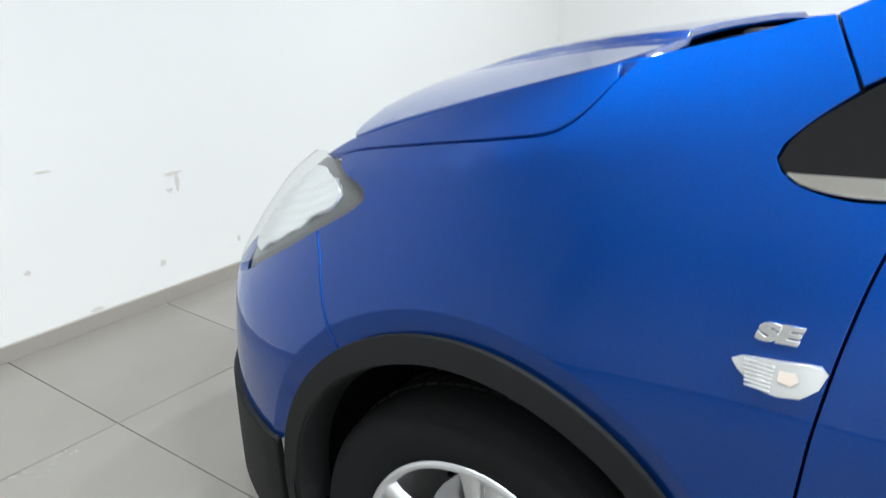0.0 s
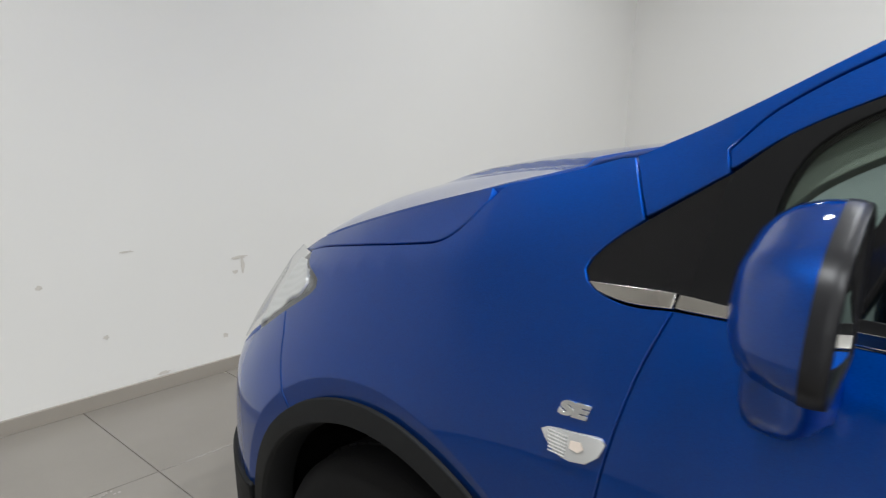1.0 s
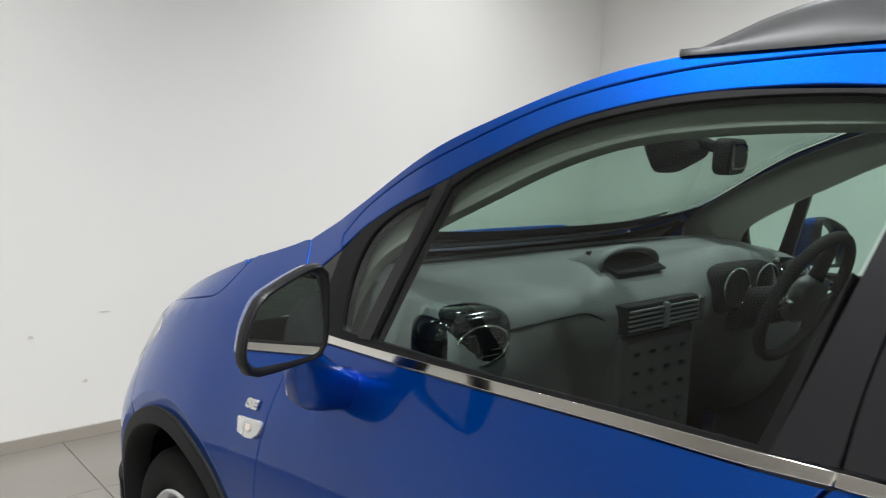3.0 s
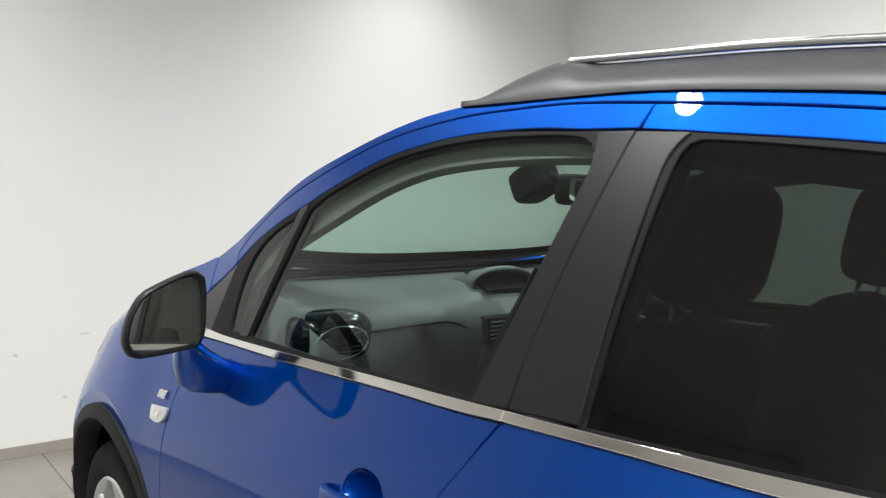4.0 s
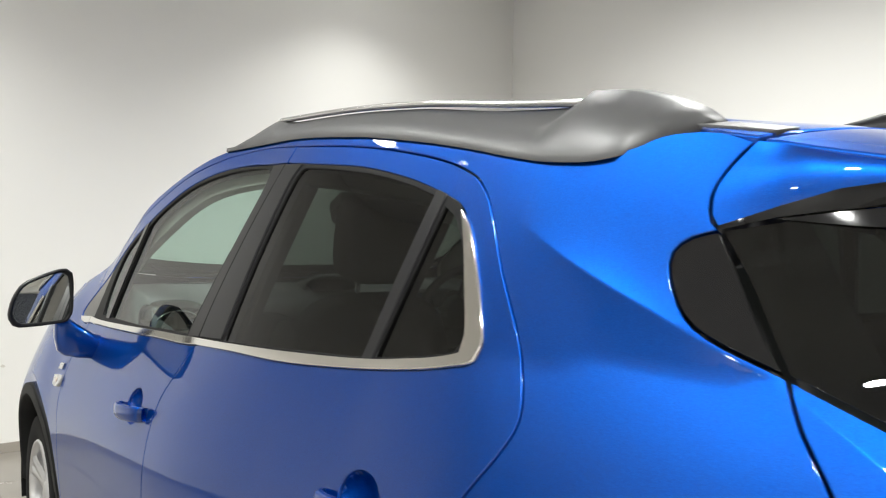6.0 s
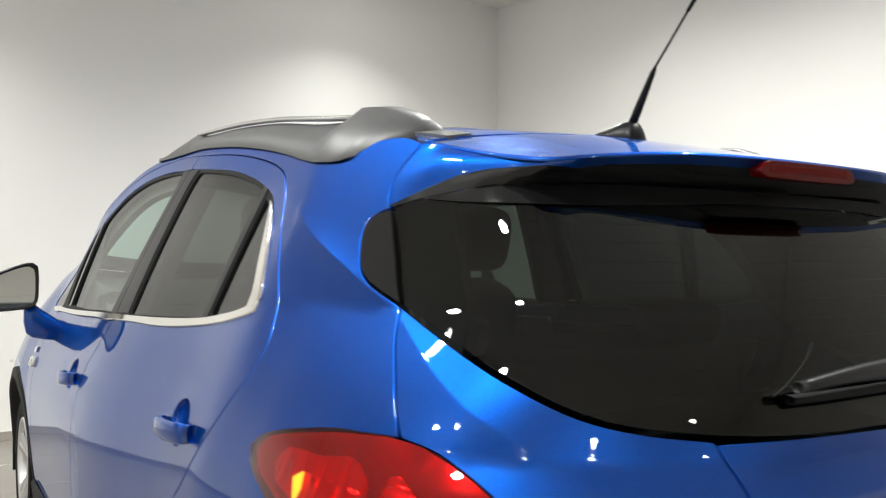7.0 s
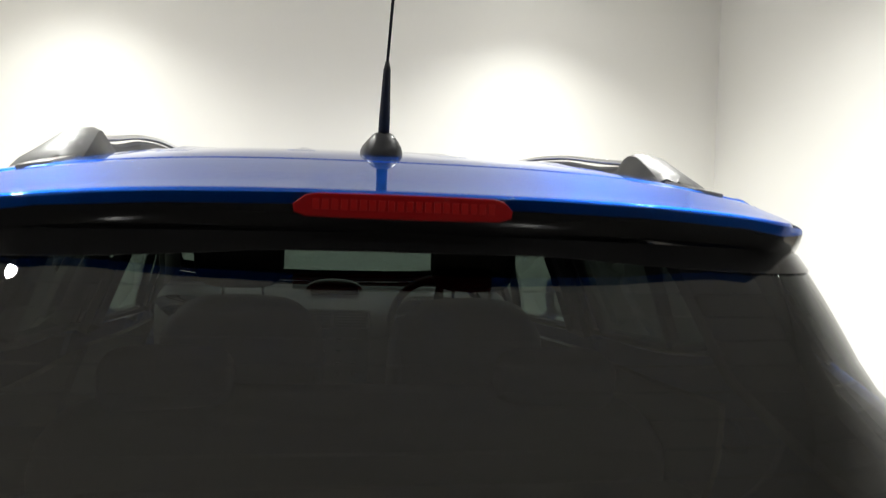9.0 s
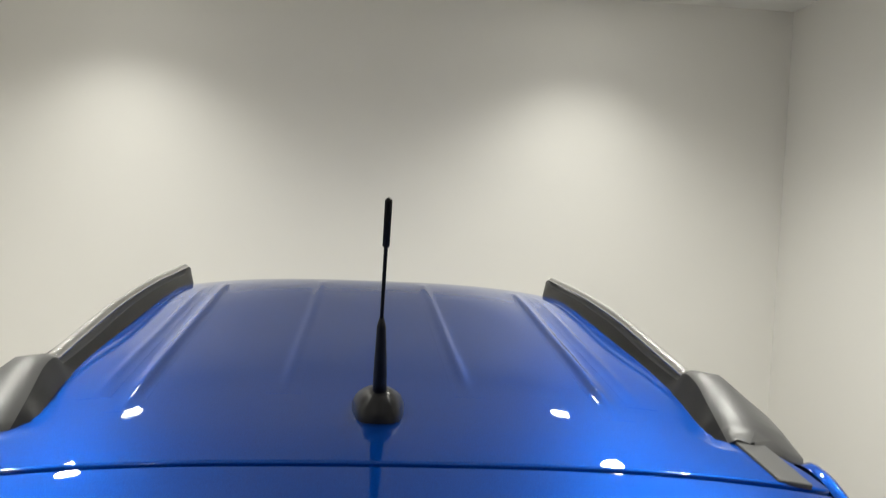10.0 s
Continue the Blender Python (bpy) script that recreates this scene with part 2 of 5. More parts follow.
CREASE_LINES = []
for k in (-0.030, -0.016, -0.006, 0.0, 0.004, 0.012, 0.024):
    CREASE_LINES.append([(s + 0.47 * k, z + 0.88 * k) for (a, b), (c, e) in zip(CREASE, CREASE[1:]) for s, z in [(a + (c - a) * t / 8, b + (e - b) * t / 8) for t in range(8)]])


def side(s, z, sg=-1):
    p = flat_side(s, z, sg)
    p.x += sg * crease(s, z)
    return p


def flat_side(s, z, sg=-1):
    """Skin of the car's flank; s is y along the flank and wraps round the corners to the middle of nose and tail."""
    if s > Y_FRONT:
        return wrap(Y_FRONT, tab(z, D_FRONT), (s - Y_FRONT) / 1.2 * math.pi / 2, EXP, z, sg, 1)
    if s < Y_REAR:
        return wrap(Y_REAR, tab(z, D_REAR), (Y_REAR - s) / 1.2 * math.pi / 2, tab(z, EXP_REAR), z, sg, -1)
    return Vector((mid(s) + sg * half_width(s, z), s, z))


def edge_x(y):
    ze = tab(y, ZE)
    if y > Y_FRONT:
        d = tab(ze, D_FRONT)
        q = min((y - Y_FRONT) / d, 1)
        return half_width(y, ze) * (1 - q ** EXP) ** (1 / EXP)
    if y < Y_REAR:
        n = tab(ze, EXP_REAR)
        return half_width(y, ze) * max(1 - ((Y_REAR - y) / tab(ze, D_REAR)) ** n, 0.0) ** (1 / n)
    return half_width(y, ze)


def top(x, y):
    """Skin of bonnet, windscreen and roof as z over (x, y)."""
    ze, zc, xe = tab(y, ZE), tab(y, ZC), max(edge_x(y), 0.05)
    q = min(abs(x - mid(y)) / xe, 1)
    return Vector((x, y, zc - (zc - ze) * q ** 3))


def smooth_loop(pts, step=0.013, closed=True):
    """Catmull-Rom curve through pts; a point given twice makes a corner."""
    out, n = [], len(pts)
    for i in range(n if closed else n - 1):
        p1, p2 = Vector(pts[i]), Vector(pts[(i + 1) % n])
        if (p2 - p1).length < 1e-6:
            continue
        p0 = Vector(pts[i - 1]) if closed or i > 0 else p1
        p3 = Vector(pts[(i + 2) % n]) if closed or i + 2 < n else p2
        if (p1 - p0).length < 1e-6:
            p0 = p1 - (p2 - p1)
        if (p3 - p2).length < 1e-6:
            p3 = p2 + (p2 - p1)
        ln = (p2 - p1).length
        k = max(1, int(ln / step))
        t0, t1 = (p2 - p0), (p3 - p1)
        t0 *= ln / max(t0.length, 1e-6)
        t1 *= ln / max(t1.length, 1e-6)
        for j in range(k):
            t = j / k
            out.append(((2 * t - 3) * t * t + 1) * p1 + ((t - 2) * t + 1) * t * t0 + (3 - 2 * t) * t * t * p2 + (t - 1) * t * t * t1)
    if not closed:
        out.append(Vector(pts[-1]))
    return out


def inside(p, poly):
    hit, j = False, len(poly) - 1
    for i in range(len(poly)):
        a, b = poly[i], poly[j]
        if (a[1] > p[1]) != (b[1] > p[1]) and p[0] < (b[0] - a[0]) * (p[1] - a[1]) / (b[1] - a[1]) + a[0]:
            hit = not hit
        j = i
    return hit


def area(poly):
    return sum(poly[i - 1][0] * poly[i][1] - poly[i][0] * poly[i - 1][1] for i in range(len(poly))) / 2


def inset(poly, d):
    """The loop moved inwards by d."""
    if area(poly) < 0:
        poly = poly[::-1]
    out, n = [], len(poly)
    for i in range(n):
        a, b = (poly[i] - poly[i - 1]), (poly[(i + 1) % n] - poly[i])
        if a.length < 1e-7 or b.length < 1e-7:
            continue
        a, b = a.normalized(), b.normalized()
        m = Vector((-a.y - b.y, a.x + b.x))
        m = m / max(m.length, 0.5)
        out.append(poly[i] + m * (d / max(m.dot(Vector((-a.y, a.x))), 0.5)))
    return out


def skin(name, loop, surf, mat, parent, gap=0.0028, thick=0.012, lift=0.0, grid=0.035, holes=(), label="", ready=False, flip=False, roll=0.004, lines=()):
    """A panel cut from a skin: the loop in the skin's own coordinates, edges rolled in, lifted off the skin by lift."""
    loops = [inset(loop if ready else smooth_loop(loop), gap)] + [inset(h, 0.0) for h in holes]
    verts2, edges = [], []
    for lp in loops:
        o = len(verts2)
        verts2 += [Vector(p) for p in lp]
        edges += [(o + i, o + (i + 1) % len(lp)) for i in range(len(lp))]
    u0, u1 = min(p[0] for p in loops[0]), max(p[0] for p in loops[0])
    v0, v1 = min(p[1] for p in loops[0]), max(p[1] for p in loops[0])
    nu, nv = max(2, int((u1 - u0) / grid)), max(2, int((v1 - v0) / grid))
    for ln in lines:
        o, kept = len(verts2), [Vector(p) for p in ln]
        kept = [p for p in kept if inside(p, loops[0]) and not any(inside(p, h) for h in loops[1:]) and min((p - q).length for q in loops[0]) > 0.003]
        verts2 += kept
        edges += [(o + i, o + i + 1) for i in range(len(kept) - 1) if (kept[i] - kept[i + 1]).length < 0.03]
    rim = [p for lp in loops for p in lp] + verts2[sum(len(lp) for lp in loops):]
    for i in range(1, nu):
        for j in range(1, nv):
            p = Vector((u0 + (u1 - u0) * (i + 0.5 * (j % 2) - 0.25) / nu, v0 + (v1 - v0) * j / nv))
            if inside(p, loops[0]) and not any(inside(p, h) for h in loops[1:]):
                if min((p - q).length_squared for q in rim) > (grid * 0.4) ** 2:
                    verts2.append(p)
    v2, _, tris, *_ = delaunay_2d_cdt(verts2, edges, [], 1, 1e-5)
    tris = [t for t in tris if not any(inside(sum((v2[i] for i in t), Vector((0, 0))) / 3, h) for h in loops[1:])]

    def place(p):
        e = 0.002
        c = surf(p[0], p[1])
        du = surf(p[0] + e, p[1]) - surf(p[0] - e, p[1])
        dv = surf(p[0], p[1] + e) - surf(p[0], p[1] - e)
        n = du.cross(dv)
        n = n.normalized() if n.length > 1e-12 else Vector((0, 0, 1))
        n = -n if flip else n
        if not callable(lift):
            return c, n, n
        du = du + n * (lift(p[0] + e, p[1]) - lift(p[0] - e, p[1]))
        dv = dv + n * (lift(p[0], p[1] + e) - lift(p[0], p[1] - e))
        m = du.cross(dv)
        m = m.normalized() if m.length > 1e-12 else n
        return c, n, -m if flip else m

    got = [place(p) for p in v2]
    verts = [c + n * (lift(p[0], p[1]) if callable(lift) else lift) for (c, n, m), p in zip(got, v2)]
    norms = [m for c, n, m in got]
    faces = [tuple(t[::-1]) if flip else tuple(t) for t in tris]
    count = {}
    for t in faces:
        for a, b in zip(t, t[1:] + t[:1]):
            count[(a, b)] = 1
    border = [(a, b) for a, b in count if (b, a) not in count]
    nxt = {}
    for a, b in border:
        nxt.setdefault(a, []).append(b)
    # rolled edge: two rings, the first leaning over, the second straight in
    ring, out_dir = {}, {}
    for a, b in border:
        d = (verts[b] - verts[a])
        for i in (a, b):
            out_dir[i] = out_dir.get(i, Vector((0, 0, 0))) + d.cross(norms[i])
    for i in out_dir:
        o = out_dir[i].normalized() if out_dir[i].length > 1e-12 else Vector((0, 0, 0))
        k = len(verts)
        verts.append(verts[i] + o * roll * 0.4 - norms[i] * roll)
        norms.append((o + norms[i] * 0.3).normalized() if o.length else norms[i])
        verts.append(verts[i] + o * roll * 0.4 - norms[i] * (roll + thick))
        norms.append(o if o.length else norms[i])
        ring[i] = (k, k + 1)
    for a, b in border:
        faces.append((b, a, ring[a][0], ring[b][0]))
        faces.append((ring[b][0], ring[a][0], ring[a][1], ring[b][1]))
    return mesh_ob(name, verts, faces, mat, parent, norms, label=label)


def thing(name, label, category, at=(0, 0, 0), group="", kind=""):
    ob = new(name)
    ob.empty_display_size = 0.1
    ob.location = at
    return tagged(ob, label, category, group, kind)


def lathe(profile, n=48, axis="x"):
    """A turned body from (radius, along) pairs."""
    bm = bmesh.new()
    rings = []
    for r, a in profile:
        rings.append([bm.verts.new((a, r * math.cos(2 * math.pi * i / n), r * math.sin(2 * math.pi * i / n)) if axis == "x" else (r * math.cos(2 * math.pi * i / n), r * math.sin(2 * math.pi * i / n), a)) for i in range(n)])
    for p, q in zip(rings, rings[1:]):
        for i in range(n):
            bm.faces.new((p[i], p[(i + 1) % n], q[(i + 1) % n], q[i]))
    return bm


def tube(path, radii, n=12):
    bm, rings = bmesh.new(), []
    for i, (p, r) in enumerate(zip(path, radii)):
        p = Vector(p)
        d = (Vector(path[min(i + 1, len(path) - 1)]) - Vector(path[max(i - 1, 0)])).normalized()
        a = d.cross(Vector((1, 0, 0)))
        if a.length < 1e-3:
            a = d.cross(Vector((0, 1, 0)))
        a.normalize()
        b = d.cross(a)
        rings.append([bm.verts.new(p + a * r * math.cos(2 * math.pi * k / n) + b * r * math.sin(2 * math.pi * k / n)) for k in range(n)])
    for p, q in zip(rings, rings[1:]):
        for k in range(n):
            bm.faces.new((p[k], p[(k + 1) % n], q[(k + 1) % n], q[k]))
    bm.faces.new(rings[0][::-1])
    bm.faces.new(rings[-1])
    return bm


# ---- the room ----
def room():
    def wall(name, bm, mat, label):
        return tagged(part(name, bm, mat), label, "wall", kind="structure")

    wall("wall_front", box_bm(LEFT_X - 0.2, WALL_X + 0.2, WALL_Y, WALL_Y + 0.2, 0, CEIL), WALLM, "white painted plaster wall with scuffs and chips")
    wall("wall_right", box_bm(WALL_X, WALL_X + 0.2, BACK_Y - 0.2, WALL_Y, 0, CEIL), WALLM, "white painted plaster side wall")
    wall("wall_left", box_bm(LEFT_X - 0.2, LEFT_X, BACK_Y - 0.2, WALL_Y, 0, CEIL), WALLM, "white painted plaster side wall")
    bm = box_bm(LEFT_X, WALL_X, BACK_Y - 0.2, BACK_Y, 2.72, CEIL)
    box_bm(LEFT_X, -5.3, BACK_Y - 0.2, BACK_Y, 0, 2.72, bm=bm)
    box_bm(2.5, WALL_X, BACK_Y - 0.2, BACK_Y, 0, 2.72, bm=bm)
    wall("wall_back", bm, WALLM, "white painted plaster wall above dark shop glazing")
    win = tagged(part("window_1", box_bm(-5.3, 2.5, BACK_Y - 0.16, BACK_Y - 0.04, 2.64, 2.72), CEILM), "white framed shop glazing onto the night outside", "window", kind="structure")
    part("window_sill", box_bm(-5.3, 2.5, BACK_Y - 0.16, BACK_Y - 0.04, 0, 0.1), SATIN, win)
    for i in range(7):
        x = -5.3 + 1.3 * i
        part("mullion", box_bm(x - (0.0 if i == 0 else 0.03), x + (0.0 if i == 6 else 0.03) + (0.03 if i == 0 else 0.0) , BACK_Y - 0.15, BACK_Y - 0.05, 0.1, 2.64), CEILM, win)
        if i < 6:
            part("pane", box_bm(x + 0.03, x + 1.27, BACK_Y - 0.104, BACK_Y - 0.096, 0.1, 2.64), LENS, win)
    tagged(part("ground", box_bm(-30, 30, -40, BACK_Y - 0.2, -0.1, -0.02), CLAD), "dark asphalt yard outside the glazing", "ground", kind="structure")
    tagged(part("ceiling", box_bm(LEFT_X - 0.2, WALL_X + 0.2, BACK_Y - 0.2, WALL_Y + 0.2, CEIL, CEIL + 0.1), CEILM), "plain white painted ceiling", "ceiling", kind="structure")
    tagged(part("floor", box_bm(LEFT_X - 0.2, WALL_X + 0.2, BACK_Y - 0.2, WALL_Y + 0.2, -0.1, -0.004), GROUT), "grey grouted showroom floor of large tiles", "floor", kind="structure")


room()


def downlight(x, y):
    t = thing("downlight", "round white recessed ceiling downlight, lit", "ceiling light", (x, y, CEIL), "ceiling downlights")
    part("trim_ring", lathe([(0.075, -0.002), (0.095, -0.006), (0.1, -0.001), (0.1, 0.0)], 32, "z"), plain("lamp_white", (0.8, 0.8, 0.8), 0.4), t, smooth=True)
    m = bpy.data.materials.get("lamp_glow")
    if m is None:
        m, n, l, b = nodes_of("lamp_glow")
        b.inputs["Emission Color"].default_value = (*LAMP_COLOUR, 1)
        b.inputs["Emission Strength"].default_value = 42
    bm = bmesh.new()
    bmesh.ops.create_circle(bm, cap_ends=True, segments=32, radius=0.076)
    for f in bm.faces:
        f.normal_flip()
    bmesh.ops.translate(bm, verts=bm.verts, vec=(0, 0, -0.004))
    part("lens", bm, m, t)
    la = bpy.data.lights.new("downlight_beam", "SPOT")
    near = y > 2
    la.energy, la.spot_size, la.spot_blend, la.shadow_soft_size, la.color = LAMP_W * (0.36 if near else (1.2 if x > 0 else 2.5) if y < -5 else 1.5 if x < -4 else 1.0), radians(116 if near else 156), 0.8 if near else 1.0, 0.07, LAMP_COLOUR
    lo = new("downlight_beam", la)
    lo.location = (x, y, CEIL - 0.03)


for lx, ly in LAMPS:
    downlight(lx, ly)

# ---- the car ----
car = thing("car", "metallic blue compact suv parked on the tiled floor", "car")
LEFT, RIGHT = -1, 1


def flank(sg):
    return lambda s, z: side(s, z, sg)


def tail(u, z):
    """Skin of the tail over u, which runs from the left flank through 0 in the middle to the right flank."""
    return side(-2.4 + abs(u), z, -1 if u < 0 else 1)


def on_flank(name, loop, mat, parent, sg=LEFT, **kw):
    return skin(name, loop, flank(sg), mat, parent, flip=sg < 0, **kw)


def mirror_u(half):
    """A closed loop over u from its left half, given from the middle round to the middle."""
    return [(s, z) for s, z in half] + [(-s, z) for s, z in half[::-1]]


def arc(cy, cz, r, a0, a1, n=14):
    return [(cy + r * math.cos(radians(a0 + (a1 - a0) * i / max(n, 1))), cz + r * math.sin(radians(a0 + (a1 - a0) * i / max(n, 1)))) for i in range(n + 1)]


def c2(*p):
    """A corner: each point twice."""
    return [q for q in p for _ in (0, 1)]


AXLE_F, AXLE_R, AXLE_Z = 1.195, -1.36, 0.316
GAP_A = [(0.697, 1.235), (0.645, 1.292), (0.525, 1.367), (0.353, 1.446), (0.191, 1.508), (0.007, 1.547), (-0.151, 1.560), (-0.260, 1.563), (-0.418, 1.556)]
GAP_R_TOP = [(-0.418, 1.556), (-0.736, 1.533), (-0.991, 1.497), (-1.135, 1.460), (-1.195, 1.423), (-1.245, 1.375), (-1.289, 1.321), (-1.339, 1.252), (-1.367, 1.193), (-1.381, 1.145)]
GAP_R_LOW = [(-1.381, 1.145), (-1.368, 1.104), (-1.340, 1.055), (-1.305, 0.995), (-1.22, 0.88), (-1.10, 0.77), (-1.0, 0.65), (-0.95, 0.5), (-0.94, 0.38)]
GAP_B_UP = [(-0.418, 1.556), (-0.400, 1.503), (-0.380, 1.407), (-0.361, 1.293), (-0.348, 1.190), (-0.342, 1.100)]
GAP_B_LOW = [(-0.342, 1.100), (-0.334, 1.088), (-0.294, 1.017), (-0.262, 0.957), (-0.260, 0.886), (-0.267, 0.80), (-0.28, 0.6), (-0.29, 0.38)]
GAP_F = [(0.711, 1.028), (0.731, 0.955), (0.742, 0.89), (0.749, 0.83), (0.755, 0.75), (0.755, 0.6), (0.74, 0.48), (0.72, 0.38)]
BELT_F = [(0.709, 1.029), (0.597, 1.035), (0.408, 1.044), (0.191, 1.057), (-0.076, 1.076), (-0.234, 1.085), (-0.342, 1.094)]
BELT_F_UP = [(0.706, 1.048), (0.606, 1.049), (0.417, 1.059), (0.186, 1.074), (-0.069, 1.092), (-0.228, 1.102), (-0.344, 1.111)]
DLO_F = [(0.686, 1.209), (0.623, 1.260), (0.530, 1.311), (0.416, 1.363), (0.334, 1.403), (0.177, 1.470), (0.037, 1.504), (-0.088, 1.518), (-0.199, 1.522), (-0.300, 1.518), (-0.403, 1.515)]
DLO_R = [(-0.406, 1.514), (-0.498, 1.510), (-0.761, 1.490), (-0.931, 1.463), (-1.036, 1.439), (-1.119, 1.416), (-1.144, 1.403)]
CHR_OUT = [(-1.144, 1.403), (-1.187, 1.371), (-1.246, 1.304), (-1.283, 1.244), (-1.292, 1.217), (-1.284, 1.197), (-1.256, 1.187), (-1.171, 1.168), (-0.993, 1.142), (-0.764, 1.119), (-0.529, 1.108), (-0.346, 1.096)]
CHR_IN = [(-1.139, 1.401), (-1.187, 1.346), (-1.234, 1.272), (-1.256, 1.226), (-1.255, 1.203), (-1.122, 1.174), (-0.982, 1.155), (-0.747, 1.135), (-0.529, 1.121), (-0.346, 1.110)]
ARCH_F = arc(AXLE_F, 0.34, 0.405, 0, 180)
TGAP = [(-1.700, 1.512), (-1.669, 1.491), (-1.637, 1.456), (-1.607, 1.419), (-1.600, 1.391), (-1.607, 1.380)]
QGLASS = [(-1.607, 1.380), (-1.576, 1.372), (-1.551, 1.354), (-1.545, 1.326), (-1.556, 1.286), (-1.576, 1.266), (-1.634, 1.237)]
TGAP_LOW = [(-1.634, 1.237), (-1.642, 1.195), (-1.657, 1.160), (-1.672, 1.126), (-1.693, 1.087)]
LAMP_TOP = [(-1.693, 1.087), (-1.640, 1.081), (-1.590, 1.071), (-1.478, 1.039), (-1.451, 1.016)]
LAMP_FRONT = [(-1.451, 1.016), (-1.465, 0.998), (-1.562, 0.965), (-1.634, 0.912), (-1.67, 0.85), (-1.69, 0.77)]
LAMP_BACK = [(-1.693, 1.087), (-1.740, 1.078), (-1.785, 1.049), (-1.815, 1.012), (-1.842, 0.961), (-1.853, 0.89), (-1.85, 0.81), (-1.81, 0.74)]
GLASS_LOW = [(-1.634, 1.237), (-1.715, 1.200), (-1.790, 1.162), (-1.850, 1.133), (-1.905, 1.117), (-1.995, 1.104), (-2.11, 1.094), (-2.25, 1.090), (-2.4, 1.088)]
BON_SHUT = [(1.600, 0.931), (1.529, 0.955), (1.36, 0.995), (1.183, 1.030), (1.143, 1.042), (1.112, 1.066), (1.076, 1.113)]
LENS_EDGE = [(1.722, 0.911), (1.640, 0.925), (1.567, 0.917), (1.472, 0.903), (1.463, 0.892), (1.474, 0.876), (1.541, 0.821), (1.659, 0.719), (1.78, 0.64)]


def roofline(y0, y1, n=24, drop=0.0):
    return [(y0 + (y1 - y0) * i / n, tab(y0 + (y1 - y0) * i / n, ZE) - drop) for i in range(n + 1)]


def s_of(y, z):
    """The flank's s for a place past its corners."""
    if y > Y_FRONT:
        q = min((y - Y_FRONT) / tab(z, D_FRONT), 0.999)
        return Y_FRONT + math.atan2(q, (1 - q ** EXP) ** (1 / EXP)) / (math.pi / 2) * 1.2
    if y < Y_REAR:
        q, n = min((Y_REAR - y) / tab(z, D_REAR), 0.999), tab(z, EXP_REAR)
        return Y_REAR - math.atan2(q, (1 - q ** n) ** (1 / n)) / (math.pi / 2) * 1.2
    return y


def to_s(pts):
    return [(s_of(y, z), z) for y, z in pts]


ARCH_LINES = [to_s(arc(cy, 0.34, r, -4, 184, 60)) for cy in (AXLE_F, AXLE_R) for r in (0.425, 0.443, 0.449, 0.465)]
RAIL_LINE = [(-1.56, 1.497), (-1.52, 1.502), (-1.475, 1.499), (-1.44, 1.486), (-1.377, 1.477), (-1.312, 1.476), (-1.224, 1.487), (-1.108, 1.507), (-0.91, 1.536), (-0.66, 1.564), (-0.338, 1.580), (0.0, 1.571)]
ROOF_EDGE = to_s(roofline(0.84, 0.04, 16) + RAIL_LINE[::-1])
CREST = to_s(roofline(1.08, 1.58, 12))


